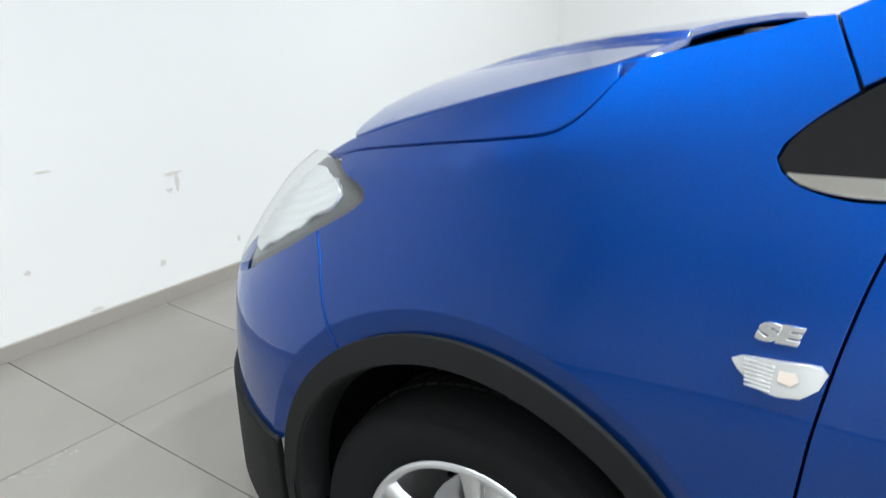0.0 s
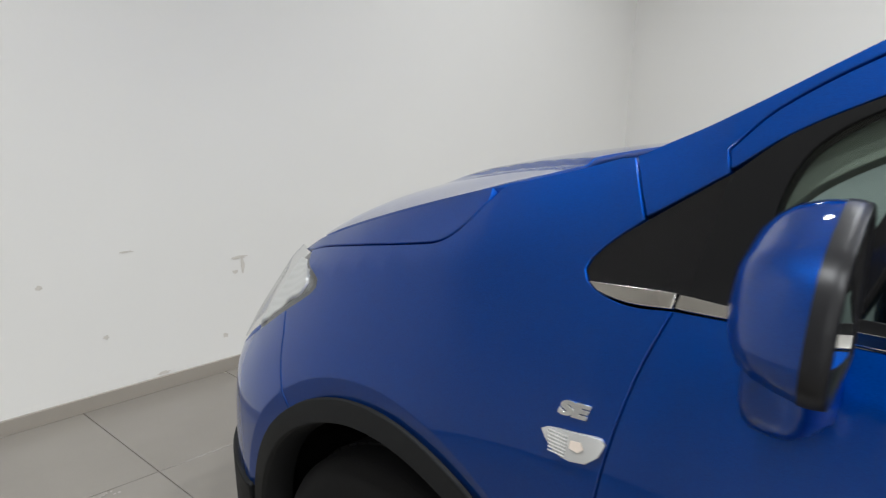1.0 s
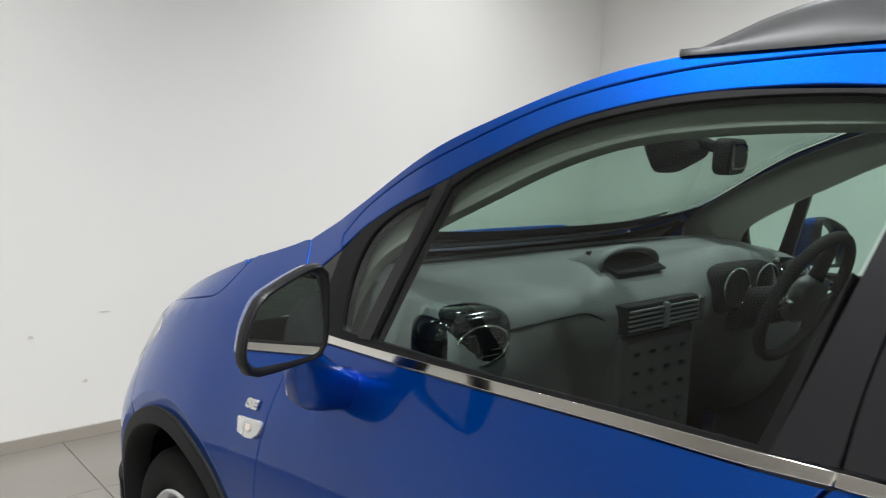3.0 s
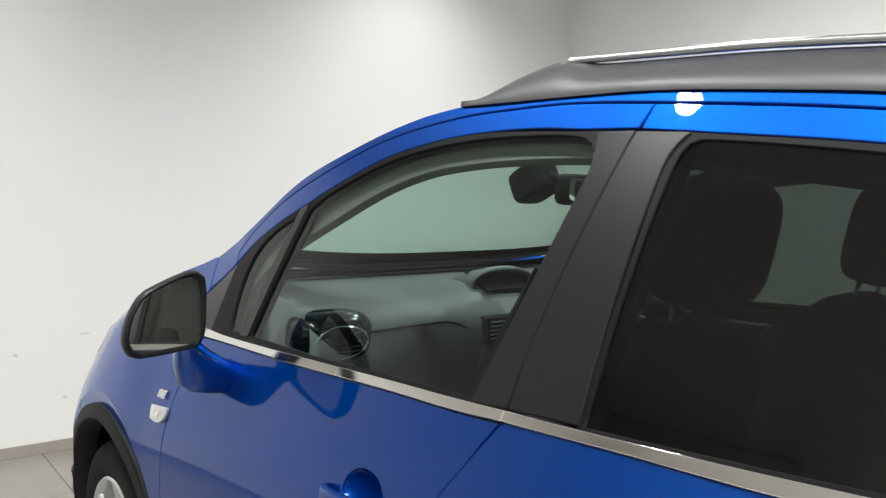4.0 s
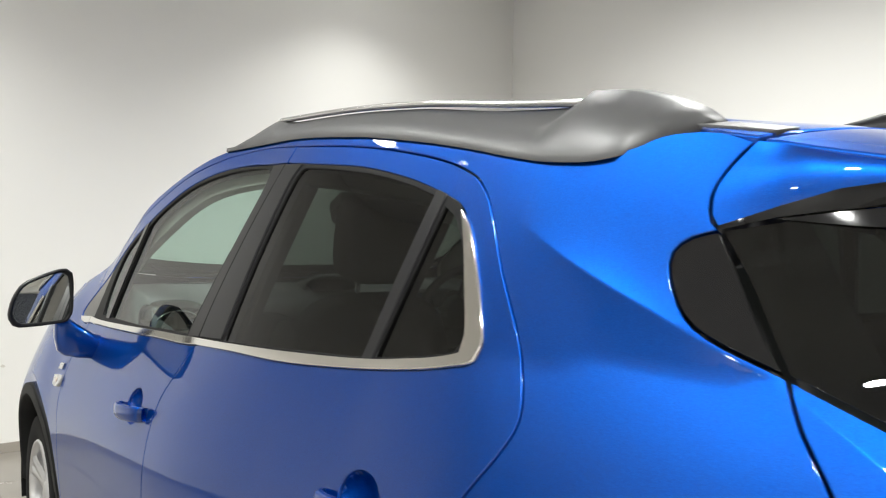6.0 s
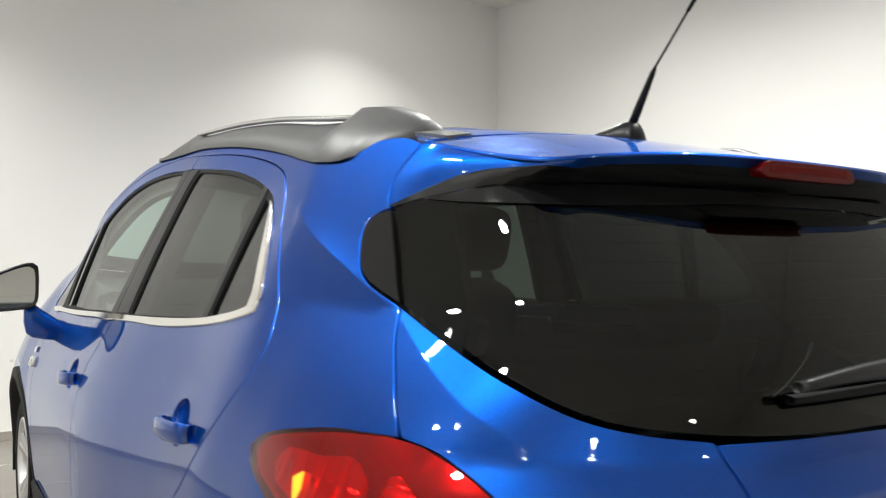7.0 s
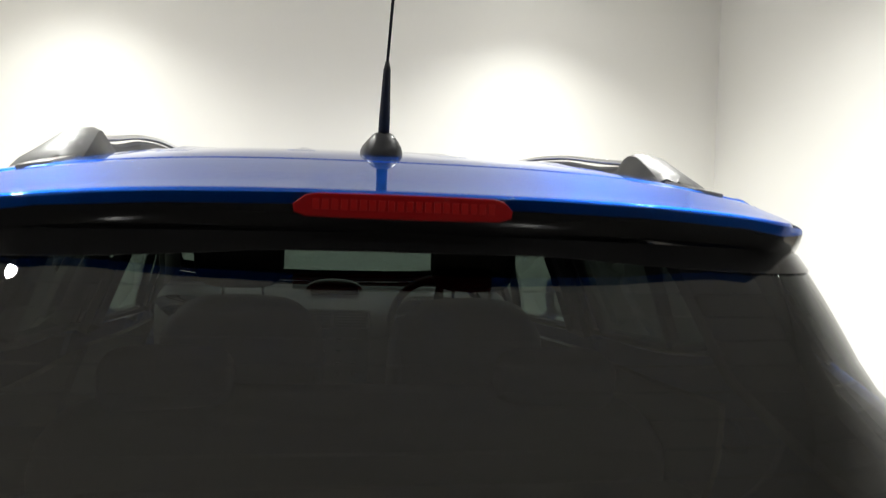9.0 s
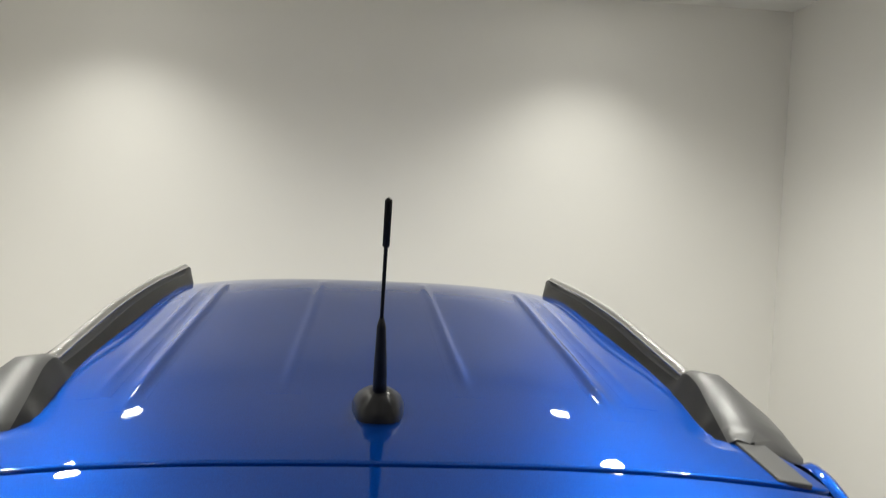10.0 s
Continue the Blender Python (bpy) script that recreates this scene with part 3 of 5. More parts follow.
def body(sg):
    """Panels of one flank."""
    on_flank("fender", c2((0.838, 1.211)) + [(0.79, 1.131), (0.79, 1.131), (0.836, 1.088), (0.858, 1.052), (0.834, 1.030), (0.778, 1.020)] + c2(GAP_F[0]) + GAP_F[1:] + c2((0.75, 0.36))
             + [(max(y, 0.78), z) for y, z in to_s(ARCH_F[::-1][1:9])] + to_s(ARCH_F[::-1][9:11]) + c2((1.402, 0.660)) + c2((1.50, 0.785)) + c2((1.541, 0.821)) + [LENS_EDGE[5], LENS_EDGE[4], LENS_EDGE[3], LENS_EDGE[2]]
             + c2(BON_SHUT[0]) + BON_SHUT[1:-1] + c2((1.076, 1.117)) + to_s(roofline(1.05, 0.86, 6)), PAINT, car, sg, grid=0.022, lines=ARCH_LINES)
    on_flank("bonnet_edge", c2(BON_SHUT[0]) + BON_SHUT[1:-1] + c2((1.076, 1.114)) + CREST + c2((1.66, 0.915)), PAINT, car, sg)
    on_flank("front_bumper", c2((1.50, 0.785)) + c2((1.402, 0.660)) + to_s(ARCH_F[1:6][::-1]) + c2((1.62, 0.36)) + c2((2.38, 0.36)) + c2((2.38, 0.66)) + [(1.78, 0.635), (1.659, 0.715)] + c2((1.541, 0.821)), PAINT, car, sg, grid=0.025, lines=ARCH_LINES)
    on_flank("bumper_lower", c2((1.535, 0.42)) + c2((1.535, 0.20)) + c2((2.38, 0.20)) + c2((2.38, 0.40)), CLAD, car, sg, lift=0.012)
    on_flank("body_side", c2((0.838, 1.211)) + ROOF_EDGE[1:] + c2((-1.668, 1.484)) + TGAP[2:-1] + c2(TGAP[-1]) + QGLASS[1:-1] + c2(QGLASS[-1]) + TGAP_LOW[1:-1] + c2(TGAP_LOW[-1])
             + LAMP_TOP[1:-1] + c2(LAMP_TOP[-1]) + LAMP_FRONT[1:-1] + c2(LAMP_FRONT[-1]) + c2((-1.68, 0.62))
             + to_s(arc(AXLE_R, 0.34, 0.405, 137, 90, 4)) + to_s(arc(AXLE_R, 0.34, 0.405, 80, 35, 5)) + c2((-1.02, 0.60)) + [(-1.10, 0.77), (-1.22, 0.88), (-1.305, 0.995), (-1.340, 1.055), (-1.368, 1.104)]
             + GAP_R_TOP[::-1] + GAP_A[::-1][1:-1] + c2(GAP_A[0]) + c2((0.686, 1.207)) + c2((0.790, 1.133)), PAINT, car, sg, grid=0.02, lines=CREASE_LINES + ARCH_LINES)
    on_flank("rear_bumper", c2((-1.68, 0.62)) + [(-1.67, 0.74), (-1.75, 0.73)] + c2((-1.82, 0.73)) + c2((-2.38, 0.60)) + c2((-2.38, 0.34)) + c2((-1.60, 0.34)) + to_s(arc(AXLE_R, 0.34, 0.405, 175, 140, 4)), PAINT, car, sg)
    on_flank("sill", c2((0.80, 0.37)) + c2((-0.95, 0.37)) + c2((-0.95, 0.22)) + c2((0.80, 0.22)), CLAD, car, sg, lift=0.015)
    for cy, nm in ((AXLE_F, "front_arch_trim"), (AXLE_R, "rear_arch_trim")):
        on_flank(nm, c2(*to_s(arc(cy, 0.34, 0.404, -10, -10, 0))) + to_s(arc(cy, 0.34, 0.404, -8, 188, 26)) + c2(*to_s(arc(cy, 0.34, 0.366, 190, 190, 0))) + to_s(arc(cy, 0.34, 0.366, 188, -8, 24)), CLAD, car, sg, lift=0.012, thick=0.06, gap=0.0, roll=0.01)
        bm = bmesh.new()
        rings = []
        for x in (0.895, 0.55):
            rings.append([bm.verts.new((sg * x, cy + 0.375 * math.cos(radians(a)), 0.34 + 0.375 * math.sin(radians(a)))) for a in range(-20, 201, 10)])
        for i in range(len(rings[0]) - 1):
            bm.faces.new((rings[0][i], rings[0][i + 1], rings[1][i + 1], rings[1][i]))
        bm.faces.new(rings[1])
        part("wheel_arch_liner", bm, DARK, car)
    # small black pane ahead of the door, with its bright lower strip
    on_flank("quarter_cover", c2((0.700, 1.053)) + c2((0.686, 1.201)) + [(0.781, 1.130), (0.836, 1.083), (0.853, 1.050)] + c2((0.840, 1.036)), BLACK, car, sg, lift=-0.002, gap=-0.003)
    on_flank("belt_trim", c2((0.713, 1.049)) + c2((0.713, 1.028)) + [(0.778, 1.022), (0.828, 1.027), (0.846, 1.037)] + c2((0.835, 1.038)), BRUSHED, car, sg, lift=0.004, gap=0.0015)


for sg in (LEFT, RIGHT):
    body(sg)


def cup_loop(y, z):
    return [Vector((y + 0.010 + 0.062 * math.cos(2 * math.pi * i / 28), z + 0.008 + 0.044 * math.sin(2 * math.pi * i / 28))) for i in range(28)]


def front_door(sg):
    d = on_flank("front_door", c2(GAP_F[0]) + GAP_F[1:-1] + c2(GAP_F[-1]) + c2(GAP_B_LOW[-1]) + GAP_B_LOW[::-1][1:-1] + c2((-0.340, 1.093)) + BELT_F[::-1][1:-1], PAINT, car, sg, holes=(cup_loop(-0.100, 0.905),), label="blue front door with bright belt trim and dark window frame")
    on_flank("window_frame", c2(GAP_A[0]) + GAP_A[1:-1] + c2(GAP_A[-1]) + c2((-0.405, 1.517)) + DLO_F[::-1][1:-1] + c2((0.688, 1.209)), PAINT, d, sg)
    small = [(0.602, 1.064)] * 2 + [(0.614, 1.12), (0.616, 1.185), (0.592, 1.247), (0.530, 1.297)] + [(0.430, 1.344)] * 2 + [(0.540, 1.064)] * 2
    big = [(0.496, 1.067)] * 2 + [(0.394, 1.356)] * 2 + [(0.334, 1.394), (0.177, 1.461), (0.037, 1.495), (-0.088, 1.509), (-0.20, 1.513), (-0.285, 1.510)] + [(-0.322, 1.498), (-0.334, 1.460)] + [(-0.252, 1.109)] * 2 + [(-0.069, 1.098), (0.186, 1.080)]
    h1, h2 = smooth_loop(small), smooth_loop(big)
    on_flank("window_seal", c2((0.698, 1.051)) + c2((0.686, 1.204)) + DLO_F[1:-3] + c2((-0.335, 1.516)) + c2((-0.268, 1.104)) + BELT_F_UP[::-1][2:-1], SEAL, d, sg, lift=-0.002, gap=0.0, holes=(h1, h2), thick=0.02)
    on_flank("window_divider", c2((0.538, 1.062)) + c2((0.426, 1.355)) + c2((0.397, 1.368)) + c2((0.500, 1.066)), BLACK, d, sg, lift=0.002, gap=0.0)
    for nm, h in (("quarter_glass", h1), ("window_glass", h2)):
        g = on_flank(nm, h, CLEAR, d, sg, lift=-0.007, gap=-0.004, thick=0.0, roll=0.001, ready=True)
        g.visible_shadow = False
    on_flank("pillar_cover", c2((-0.266, 1.104)) + [(-0.30, 1.25), (-0.335, 1.42), (-0.34, 1.46)] + c2((-0.33, 1.516)) + c2((-0.402, 1.516)) + GAP_B_UP[1:-1] + c2((-0.344, 1.112)), SATIN, d, sg, lift=0.002)
    on_flank("belt_trim", c2(BELT_F[0]) + BELT_F[1:-1] + c2((-0.342, 1.095)) + c2((-0.345, 1.111)) + BELT_F_UP[::-1][1:-1] + c2((0.706, 1.048)), BRUSHED, d, sg, lift=0.005, gap=0.0015)
    on_flank("door_card", c2((0.69, 1.03)) + c2((0.72, 0.45)) + c2((-0.26, 0.45)) + c2((-0.33, 1.07)) + c2((0.2, 1.04)), GREY, d, sg, lift=-0.06, gap=0.0)
    handle(d, sg, -0.100, 0.905)
    return d


def handle(door, sg, y, z, lean=0.075):
    """A pull handle bowed off the door, with its recess and lock cover."""
    dish = lambda u, v: -0.024 * max(0.0, 1 - ((u - y - 0.010) / 0.062) ** 2 - ((v - z - 0.008) / 0.044) ** 2) ** 0.6 - 0.002
    on_flank("handle_recess", cup_loop(y, z), PAINT, door, sg, lift=dish, gap=-0.002, thick=0.0, roll=0.001, ready=True, grid=0.008)
    verts, faces = [], []
    n, m = 22, 12
    for i in range(n + 1):
        q = i / n
        yy = y + 0.108 - 0.216 * q
        zz = z + lean * (q - 0.5) * 0.30
        base = side(yy, zz, sg)
        off = 0.004 + 0.025 * math.sin(math.pi * min(max(q, 0.0), 1.0)) ** 0.45
        w = 0.0195 * (0.74 + 0.28 * math.sin(math.pi * q) ** 0.5) * (1.0 if q < 0.8 else 1.12)
        dpt = 0.009
        for j in range(m):
            a = 2 * math.pi * j / m
            ca, sa = math.cos(a), math.sin(a)
            verts.append((base.x + sg * (off + dpt * abs(ca) ** 0.6 * (1 if ca > 0 else -1)), yy, zz + w * abs(sa) ** 0.7 * (1 if sa > 0 else -1)))
    for i in range(n):
        for j in range(m):
            f = (i * m + j, i * m + (j + 1) % m, (i + 1) * m + (j + 1) % m, (i + 1) * m + j)
            faces.append(f if sg > 0 else f[::-1])
    faces.append(tuple(range(m)))
    faces.append(tuple(range(n * m, n * m + m)))
    mesh_ob("door_handle", verts, faces, PAINT, door)


def rear_door(sg):
    d = on_flank("rear_door", c2((-0.340, 1.092)) + GAP_B_LOW[2:-1] + c2(GAP_B_LOW[-1]) + c2(GAP_R_LOW[-1]) + GAP_R_LOW[::-1][1:-1] + GAP_R_TOP[::-1][:-1] + c2(GAP_R_TOP[0]) + c2((-0.408, 1.516))
                 + DLO_R[1:-1] + c2(CHR_OUT[0]) + CHR_OUT[1:], PAINT, car, sg, holes=(cup_loop(-1.150, 0.968),), label="blue rear door with dark privacy glass")
    main = [(-0.480, 1.122)] * 2 + [(-0.476, 1.30), (-0.484, 1.466), (-0.498, 1.496), (-0.53, 1.501)] + [(-0.761, 1.482), (-0.931, 1.456)] + [(-1.044, 1.430)] * 2 + [(-1.005, 1.161)] * 2 + [(-0.747, 1.140), (-0.60, 1.130)]
    back = [(-1.082, 1.412)] * 2 + [(-1.125, 1.393)] + [(-1.183, 1.337), (-1.229, 1.268)] + [(-1.247, 1.218), (-1.235, 1.202)] + [(-1.122, 1.179)] + [(-1.038, 1.166)] * 2
    h1, h2 = smooth_loop(main), smooth_loop(back)
    on_flank("window_seal", c2((-0.470, 1.118)) + c2((-0.47, 1.513)) + DLO_R[1:-1] + c2(CHR_IN[0]) + CHR_IN[1:4] + c2((-1.255, 1.203)) + CHR_IN[5:-1], SEAL, d, sg, lift=-0.002, gap=0.0, holes=(h1, h2), thick=0.02)
    on_flank("window_divider", c2((-1.046, 1.438)) + c2((-1.077, 1.430)) + c2((-1.036, 1.162)) + c2((-1.008, 1.158)), SATIN, d, sg, lift=0.002, gap=0.0)
    for nm, h in (("window_glass", h1), ("quarter_glass", h2)):
        on_flank(nm, h, PRIVACY, d, sg, lift=-0.007, gap=-0.004, thick=0.0, roll=0.001, ready=True)
    on_flank("pillar_cover", c2((-0.346, 1.112)) + GAP_B_UP[::-1][1:-1] + c2((-0.405, 1.515)) + c2((-0.500, 1.511)) + [(-0.482, 1.49), (-0.472, 1.46), (-0.468, 1.30)] + c2((-0.474, 1.122)), SATIN, d, sg, lift=0.002)
    on_flank("window_trim", c2(CHR_OUT[0]) + CHR_OUT[1:-1] + c2(CHR_OUT[-1]) + c2(CHR_IN[-1]) + CHR_IN[::-1][1:-1], BRUSHED, d, sg, lift=0.006, gap=0.0005)
    on_flank("door_card", c2((-0.36, 1.06)) + c2((-0.31, 0.45)) + c2((-0.93, 0.45)) + c2((-1.25, 1.1)), GREY, d, sg, lift=-0.06, gap=0.0)
    handle(d, sg, -1.150, 0.968)
    return d


for sg in (LEFT, RIGHT):
    front_door(sg)
    rear_door(sg)


# roof, bonnet and windscreen
def x_edge(y, inset_by=0.0):
    return edge_x(y) - inset_by


def band(y0, y1, n, by=0.0):
    """A loop across the car between two y, as wide as the top skin."""
    ys = [y0 + (y1 - y0) * i / n for i in range(n + 1)]
    return c2((-x_edge(y0, by), y0)) + [(-x_edge(y, by), y) for y in ys[1:-1]] + c2((-x_edge(y1, by), y1)) + c2((x_edge(y1, by), y1)) + [(x_edge(y, by), y) for y in ys[::-1][1:-1]] + c2((x_edge(y0, by), y0))


def roof_half(y):
    """Half width of the roof panel: it ends under the rails."""
    return min(x_edge(y, 0.004), tab(y, [(-1.46, 0.480), (-1.30, 0.505), (-1.0, 0.528), (-0.25, 0.545), (-0.1, 0.60), (0.0, 0.70)]))


roof_loop = c2((-x_edge(0.02, 0.012), 0.02)) + [(-roof_half(-0.1 * i), -0.1 * i) for i in range(1, 15)] + [(-0.545, -1.50), (-0.565, -1.55)] + c2((-0.570, -1.588)) + [(-0.45, -1.600), (-0.28, -1.606), (0, -1.606), (0.28, -1.606), (0.45, -1.600)] + c2((0.585, -1.588)) + [(0.58, -1.55), (0.56, -1.50)] + [(roof_half(-0.1 * i), -0.1 * i) for i in range(14, 0, -1)] + c2((x_edge(0.02, 0.012), 0.02)) + [(0.3, 0.045), (0, 0.052), (-0.3, 0.045)]
skin("roof", roof_loop, top, PAINT, car, label="blue roof panel with four pressed ribs")
for sg in (LEFT, RIGHT):
    for x0, x1, y0, y1, tall, wide in ((0.132, 0.136, -0.44, -1.36, 0.0028, 0.008), (0.372, 0.345, -0.47, -1.42, 0.004, 0.010), (0.425, 0.40, -0.50, -1.36, 0.0014, 0.008)):
        lp = [(sg * x0 - 0.024, y0 + 0.03), (sg * x0 + 0.024, y0 + 0.03), (sg * x1 + 0.024, y1 - 0.03), (sg * x1 - 0.024, y1 - 0.03)]
        rise = lambda u, v: 0.00025 + tall * math.exp(-((u - sg * (x0 + (x1 - x0) * (v - y0) / (y1 - y0))) / wide) ** 2) * min(max((y0 + 0.028 - v) / 0.04, 0.0), 1.0) * min(max((v - y1 + 0.028) / 0.12, 0.0), 1.0)
        skin("roof_rib", c2(*lp), top, PAINT, car, lift=rise, gap=0.0, roll=0.0003, thick=0.0, grid=0.008)
ws = skin("windscreen", band(0.85, 0.03, 16, 0.035), top, CLEAR, car, lift=-0.004, thick=0.0, roll=0.001, label="clear windscreen")
ws.visible_shadow = False
hb = smooth_loop(band(0.735, 0.085, 14, 0.06))
skin("windscreen_frit", band(0.86, 0.022, 16, 0.01), top, BLACK, ws, lift=-0.010, gap=0.0, thick=0.0, roll=0.001, holes=(hb,))
skin("cowl", band(1.13, 0.84, 9, 0.02), top, SATIN, car, lift=lambda u, v: -0.020 - 0.045 * math.sin(math.pi * min(max((1.13 - v) / 0.29, 0.0), 1.0)), gap=0.0)
for x0 in (-0.52, 0.10):
    arm = [Vector((x0 + 0.56 * q, 0.985 - 0.12 * q, top(x0 + 0.56 * q, 0.985 - 0.12 * q).z + 0.002 + 0.012 * q)) for q in [i / 12 for i in range(13)]]
    part("windscreen_wiper", tube(arm, [0.010 - 0.0005 * i for i in range(13)], 8), CLAD, car, smooth=True)
def bulge_up(x, y):
    """The bonnet's raised centre, fading out towards the nose."""
    half = 0.44 - 0.12 * max(0.0, (y - 1.1) / 0.5) ** 2
    k = min(max((half + 0.02 - abs(x)) / 0.04, 0.0), 1.0)
    f = min(max((1.66 - y) / 0.25, 0.0), 1.0)
    return 0.011 * k * k * (3 - 2 * k) * f * f * (3 - 2 * f)


skin("bonnet", [(-x_edge(y, 0.0), y) for y in (1.10, 1.2, 1.3, 1.4, 1.5, 1.58)] + c2((-0.55, 1.65)) + [(-0.4, 1.74), (0, 1.80), (0.4, 1.74)] + c2((0.55, 1.65)) + [(x_edge(y, 0.0), y) for y in (1.58, 1.5, 1.4, 1.3, 1.2, 1.10)] + c2((0.728, 1.056)) + [(0.62, 1.075), (0.45, 1.095), (0.2, 1.11), (0, 1.113), (-0.2, 1.11), (-0.45, 1.095), (-0.62, 1.075)] + c2((-0.728, 1.056)), top, PAINT, car, lift=bulge_up, grid=0.022, label="blue bonnet with raised centre")
skin("nose", c2((-0.53, 1.66)) + [(-0.4, 1.75), (0, 1.81), (0.4, 1.75)] + c2((0.53, 1.66)) + [(0.42, 1.82), (0, 1.88), (-0.42, 1.82)], top, BLACK, car, lift=-0.03)

# headlights
for sg in (LEFT, RIGHT):
    h = on_flank("headlight", LENS_EDGE[:1] * 2 + LENS_EDGE[1:-1] + c2(LENS_EDGE[-1]) + c2((1.90, 0.66)) + c2((1.86, 0.80)), BEZEL, car, sg, lift=-0.02, label="headlamp with clear lens and bright reflector")
    on_flank("reflector", [(1.70, 0.893), (1.62, 0.898), (1.552, 0.884), (1.556, 0.862), (1.60, 0.828), (1.68, 0.756), (1.77, 0.69), (1.86, 0.70), (1.80, 0.83)], REFL, h, sg, lift=lambda u, v: -0.014 + 0.0013 * math.sin(290 * (v + 0.5 * u)) + 0.003 * math.sin(45 * u), gap=0.0, grid=0.007)
    g = on_flank("lens", LENS_EDGE[:1] * 2 + LENS_EDGE[1:-1] + c2(LENS_EDGE[-1]) + c2((1.90, 0.66)) + c2((1.86, 0.80)), LENS, h, sg, lift=0.004, gap=0.004, thick=0.0, roll=0.003)
    g.visible_shadow = False

# side repeater and trim letters
for sg in (LEFT, RIGHT):
    r = on_flank("side_repeater", [(0.852, 0.833), (0.842, 0.838), (0.80, 0.843), (0.757, 0.848), (0.750, 0.843), (0.756, 0.825), (0.772, 0.811), (0.795, 0.807), (0.822, 0.811), (0.842, 0.824)], LENS2, car, sg, lift=lambda u, v: 0.010 * max(0.0, 1 - ((u - 0.80) / 0.055) ** 2) ** 0.5 + 0.003, gap=0.0, roll=0.003, label="clear side repeater lamp with amber bulb")
    on_flank("bulb", [(0.798, 0.834), (0.782, 0.836), (0.776, 0.829), (0.784, 0.822), (0.798, 0.824)], AMBER, r, sg, lift=0.0142, gap=0.0, thick=0.0, roll=0.001)
    for k in range(7):
        a = 0.838 - 0.0044 * k
        on_flank("lens_rib", [Vector((0.838 - 0.001 * k, a)), Vector((0.803, a)), Vector((0.803, a - 0.0018)), Vector((0.836 - 0.001 * k, a - 0.0018))], REFL, r, sg, lift=lambda u, v: 0.010 * max(0.0, 1 - ((u - 0.80) / 0.055) ** 2) ** 0.5 + 0.0042, gap=0.0, thick=0.0, roll=0.0005, grid=0.01, ready=True)
cu = bpy.data.curves.new("letters", "FONT")
cu.body, cu.size, cu.extrude, cu.bevel_depth, cu.shear, cu.offset = "SE", 0.025, 0.002, 0.0006, 0.12, 0.0012
tmp = bpy.data.objects.new("letters", cu)
me = bpy.data.meshes.new_from_object(tmp)
bpy.data.objects.remove(tmp)
wide = max(v.co.x for v in me.vertices)
for v in me.vertices:
    q = side(0.832 - v.co.x / wide * 0.050, 0.863 + v.co.y + 0.004 * v.co.x / wide, LEFT)
    v.co = (q.x - 0.004 - v.co.z, q.y, q.z)
me.materials.clear()
me.materials.append(BRIGHT)
ob = new("trim_letters", me)
ob.parent = car
tagged(ob, "raised chrome trim letters")

part("bumper_core", box_bm(-0.66, 0.66, 1.62, 1.78, 0.24, 0.60, 0.02), DARK, car)
part("underbody", box_bm(-0.55, 0.55, -1.9, 1.62, 0.20, 0.30, 0.02), DARK, car)

# quarter panes, tail lamps
for sg in (LEFT, RIGHT):
    on_flank("rear_quarter_glass", QGLASS[:1] * 2 + QGLASS[1:-1] + c2(QGLASS[-1]) + [(-1.624, 1.269), (-1.615, 1.330)], BLACK, car, sg, lift=0.001, roll=0.0008, label="small black rear quarter pane")
    lamp_loop = LAMP_TOP[::-1] + LAMP_BACK[1:] + c2((-1.78, 0.735)) + LAMP_FRONT[::-1][:-1]
    bulge = lambda u, v: 0.006 + 0.026 * max(0.0, 1 - ((u + 1.66) / 0.20) ** 2) * max(0.0, 1 - ((v - 0.92) / 0.17) ** 2) ** 0.5
    tl = on_flank("tail_lamp", lamp_loop, TAIL_RED, car, sg, lift=lambda u, v: 0.6 * bulge(u, v) - 0.008, gap=0.0012, roll=0.004, thick=0.03, label="red tail lamp with ribbed reflectors and an amber bulb")
    lens = on_flank("lens", lamp_loop, RED_GLASS, tl, sg, lift=bulge, gap=0.0012, roll=0.006, thick=0.0, label="clear red lens")
    lens.visible_shadow = False
    on_flank("reflector", [(-1.52, 1.018), (-1.61, 1.045), (-1.66, 1.05), (-1.69, 0.99), (-1.70, 0.92), (-1.66, 0.92), (-1.60, 0.975)], RED_INNER, tl, sg, lift=lambda u, v: 0.6 * bulge(u, v) - 0.004 + 0.0025 * math.sin(170 * u), gap=0.0, thick=0.0, roll=0.001, grid=0.008)
    on_flank("reflector", [(-1.70, 1.045), (-1.75, 1.01), (-1.79, 0.95), (-1.80, 0.86), (-1.74, 0.86), (-1.715, 0.95)], RED_INNER, tl, sg, lift=lambda u, v: 0.6 * bulge(u, v) - 0.004 + 0.0025 * math.sin(170 * v), gap=0.0, thick=0.0, roll=0.001, grid=0.008)
    on_flank("bulb", [(-1.586, 1.012), (-1.598, 1.022), (-1.606, 1.006), (-1.604, 0.985), (-1.596, 0.998)], YELLOW_BULB, tl, sg, lift=lambda u, v: bulge(u, v) + 0.0006, gap=0.0, thick=0.01, roll=0.003, grid=0.01)
    on_flank("divider", [Vector((-1.845, 0.885)), Vector((-1.65, 0.885)), Vector((-1.65, 0.877)), Vector((-1.845, 0.877))], RED, tl, sg, lift=lambda u, v: 0.6 * bulge(u, v) + 0.001, gap=0.0, thick=0.0, roll=0.001, ready=True)

# tailgate
def tail_u(s):
    """Left side of the tail's u from the flank's s."""
    return -(s + 2.4)


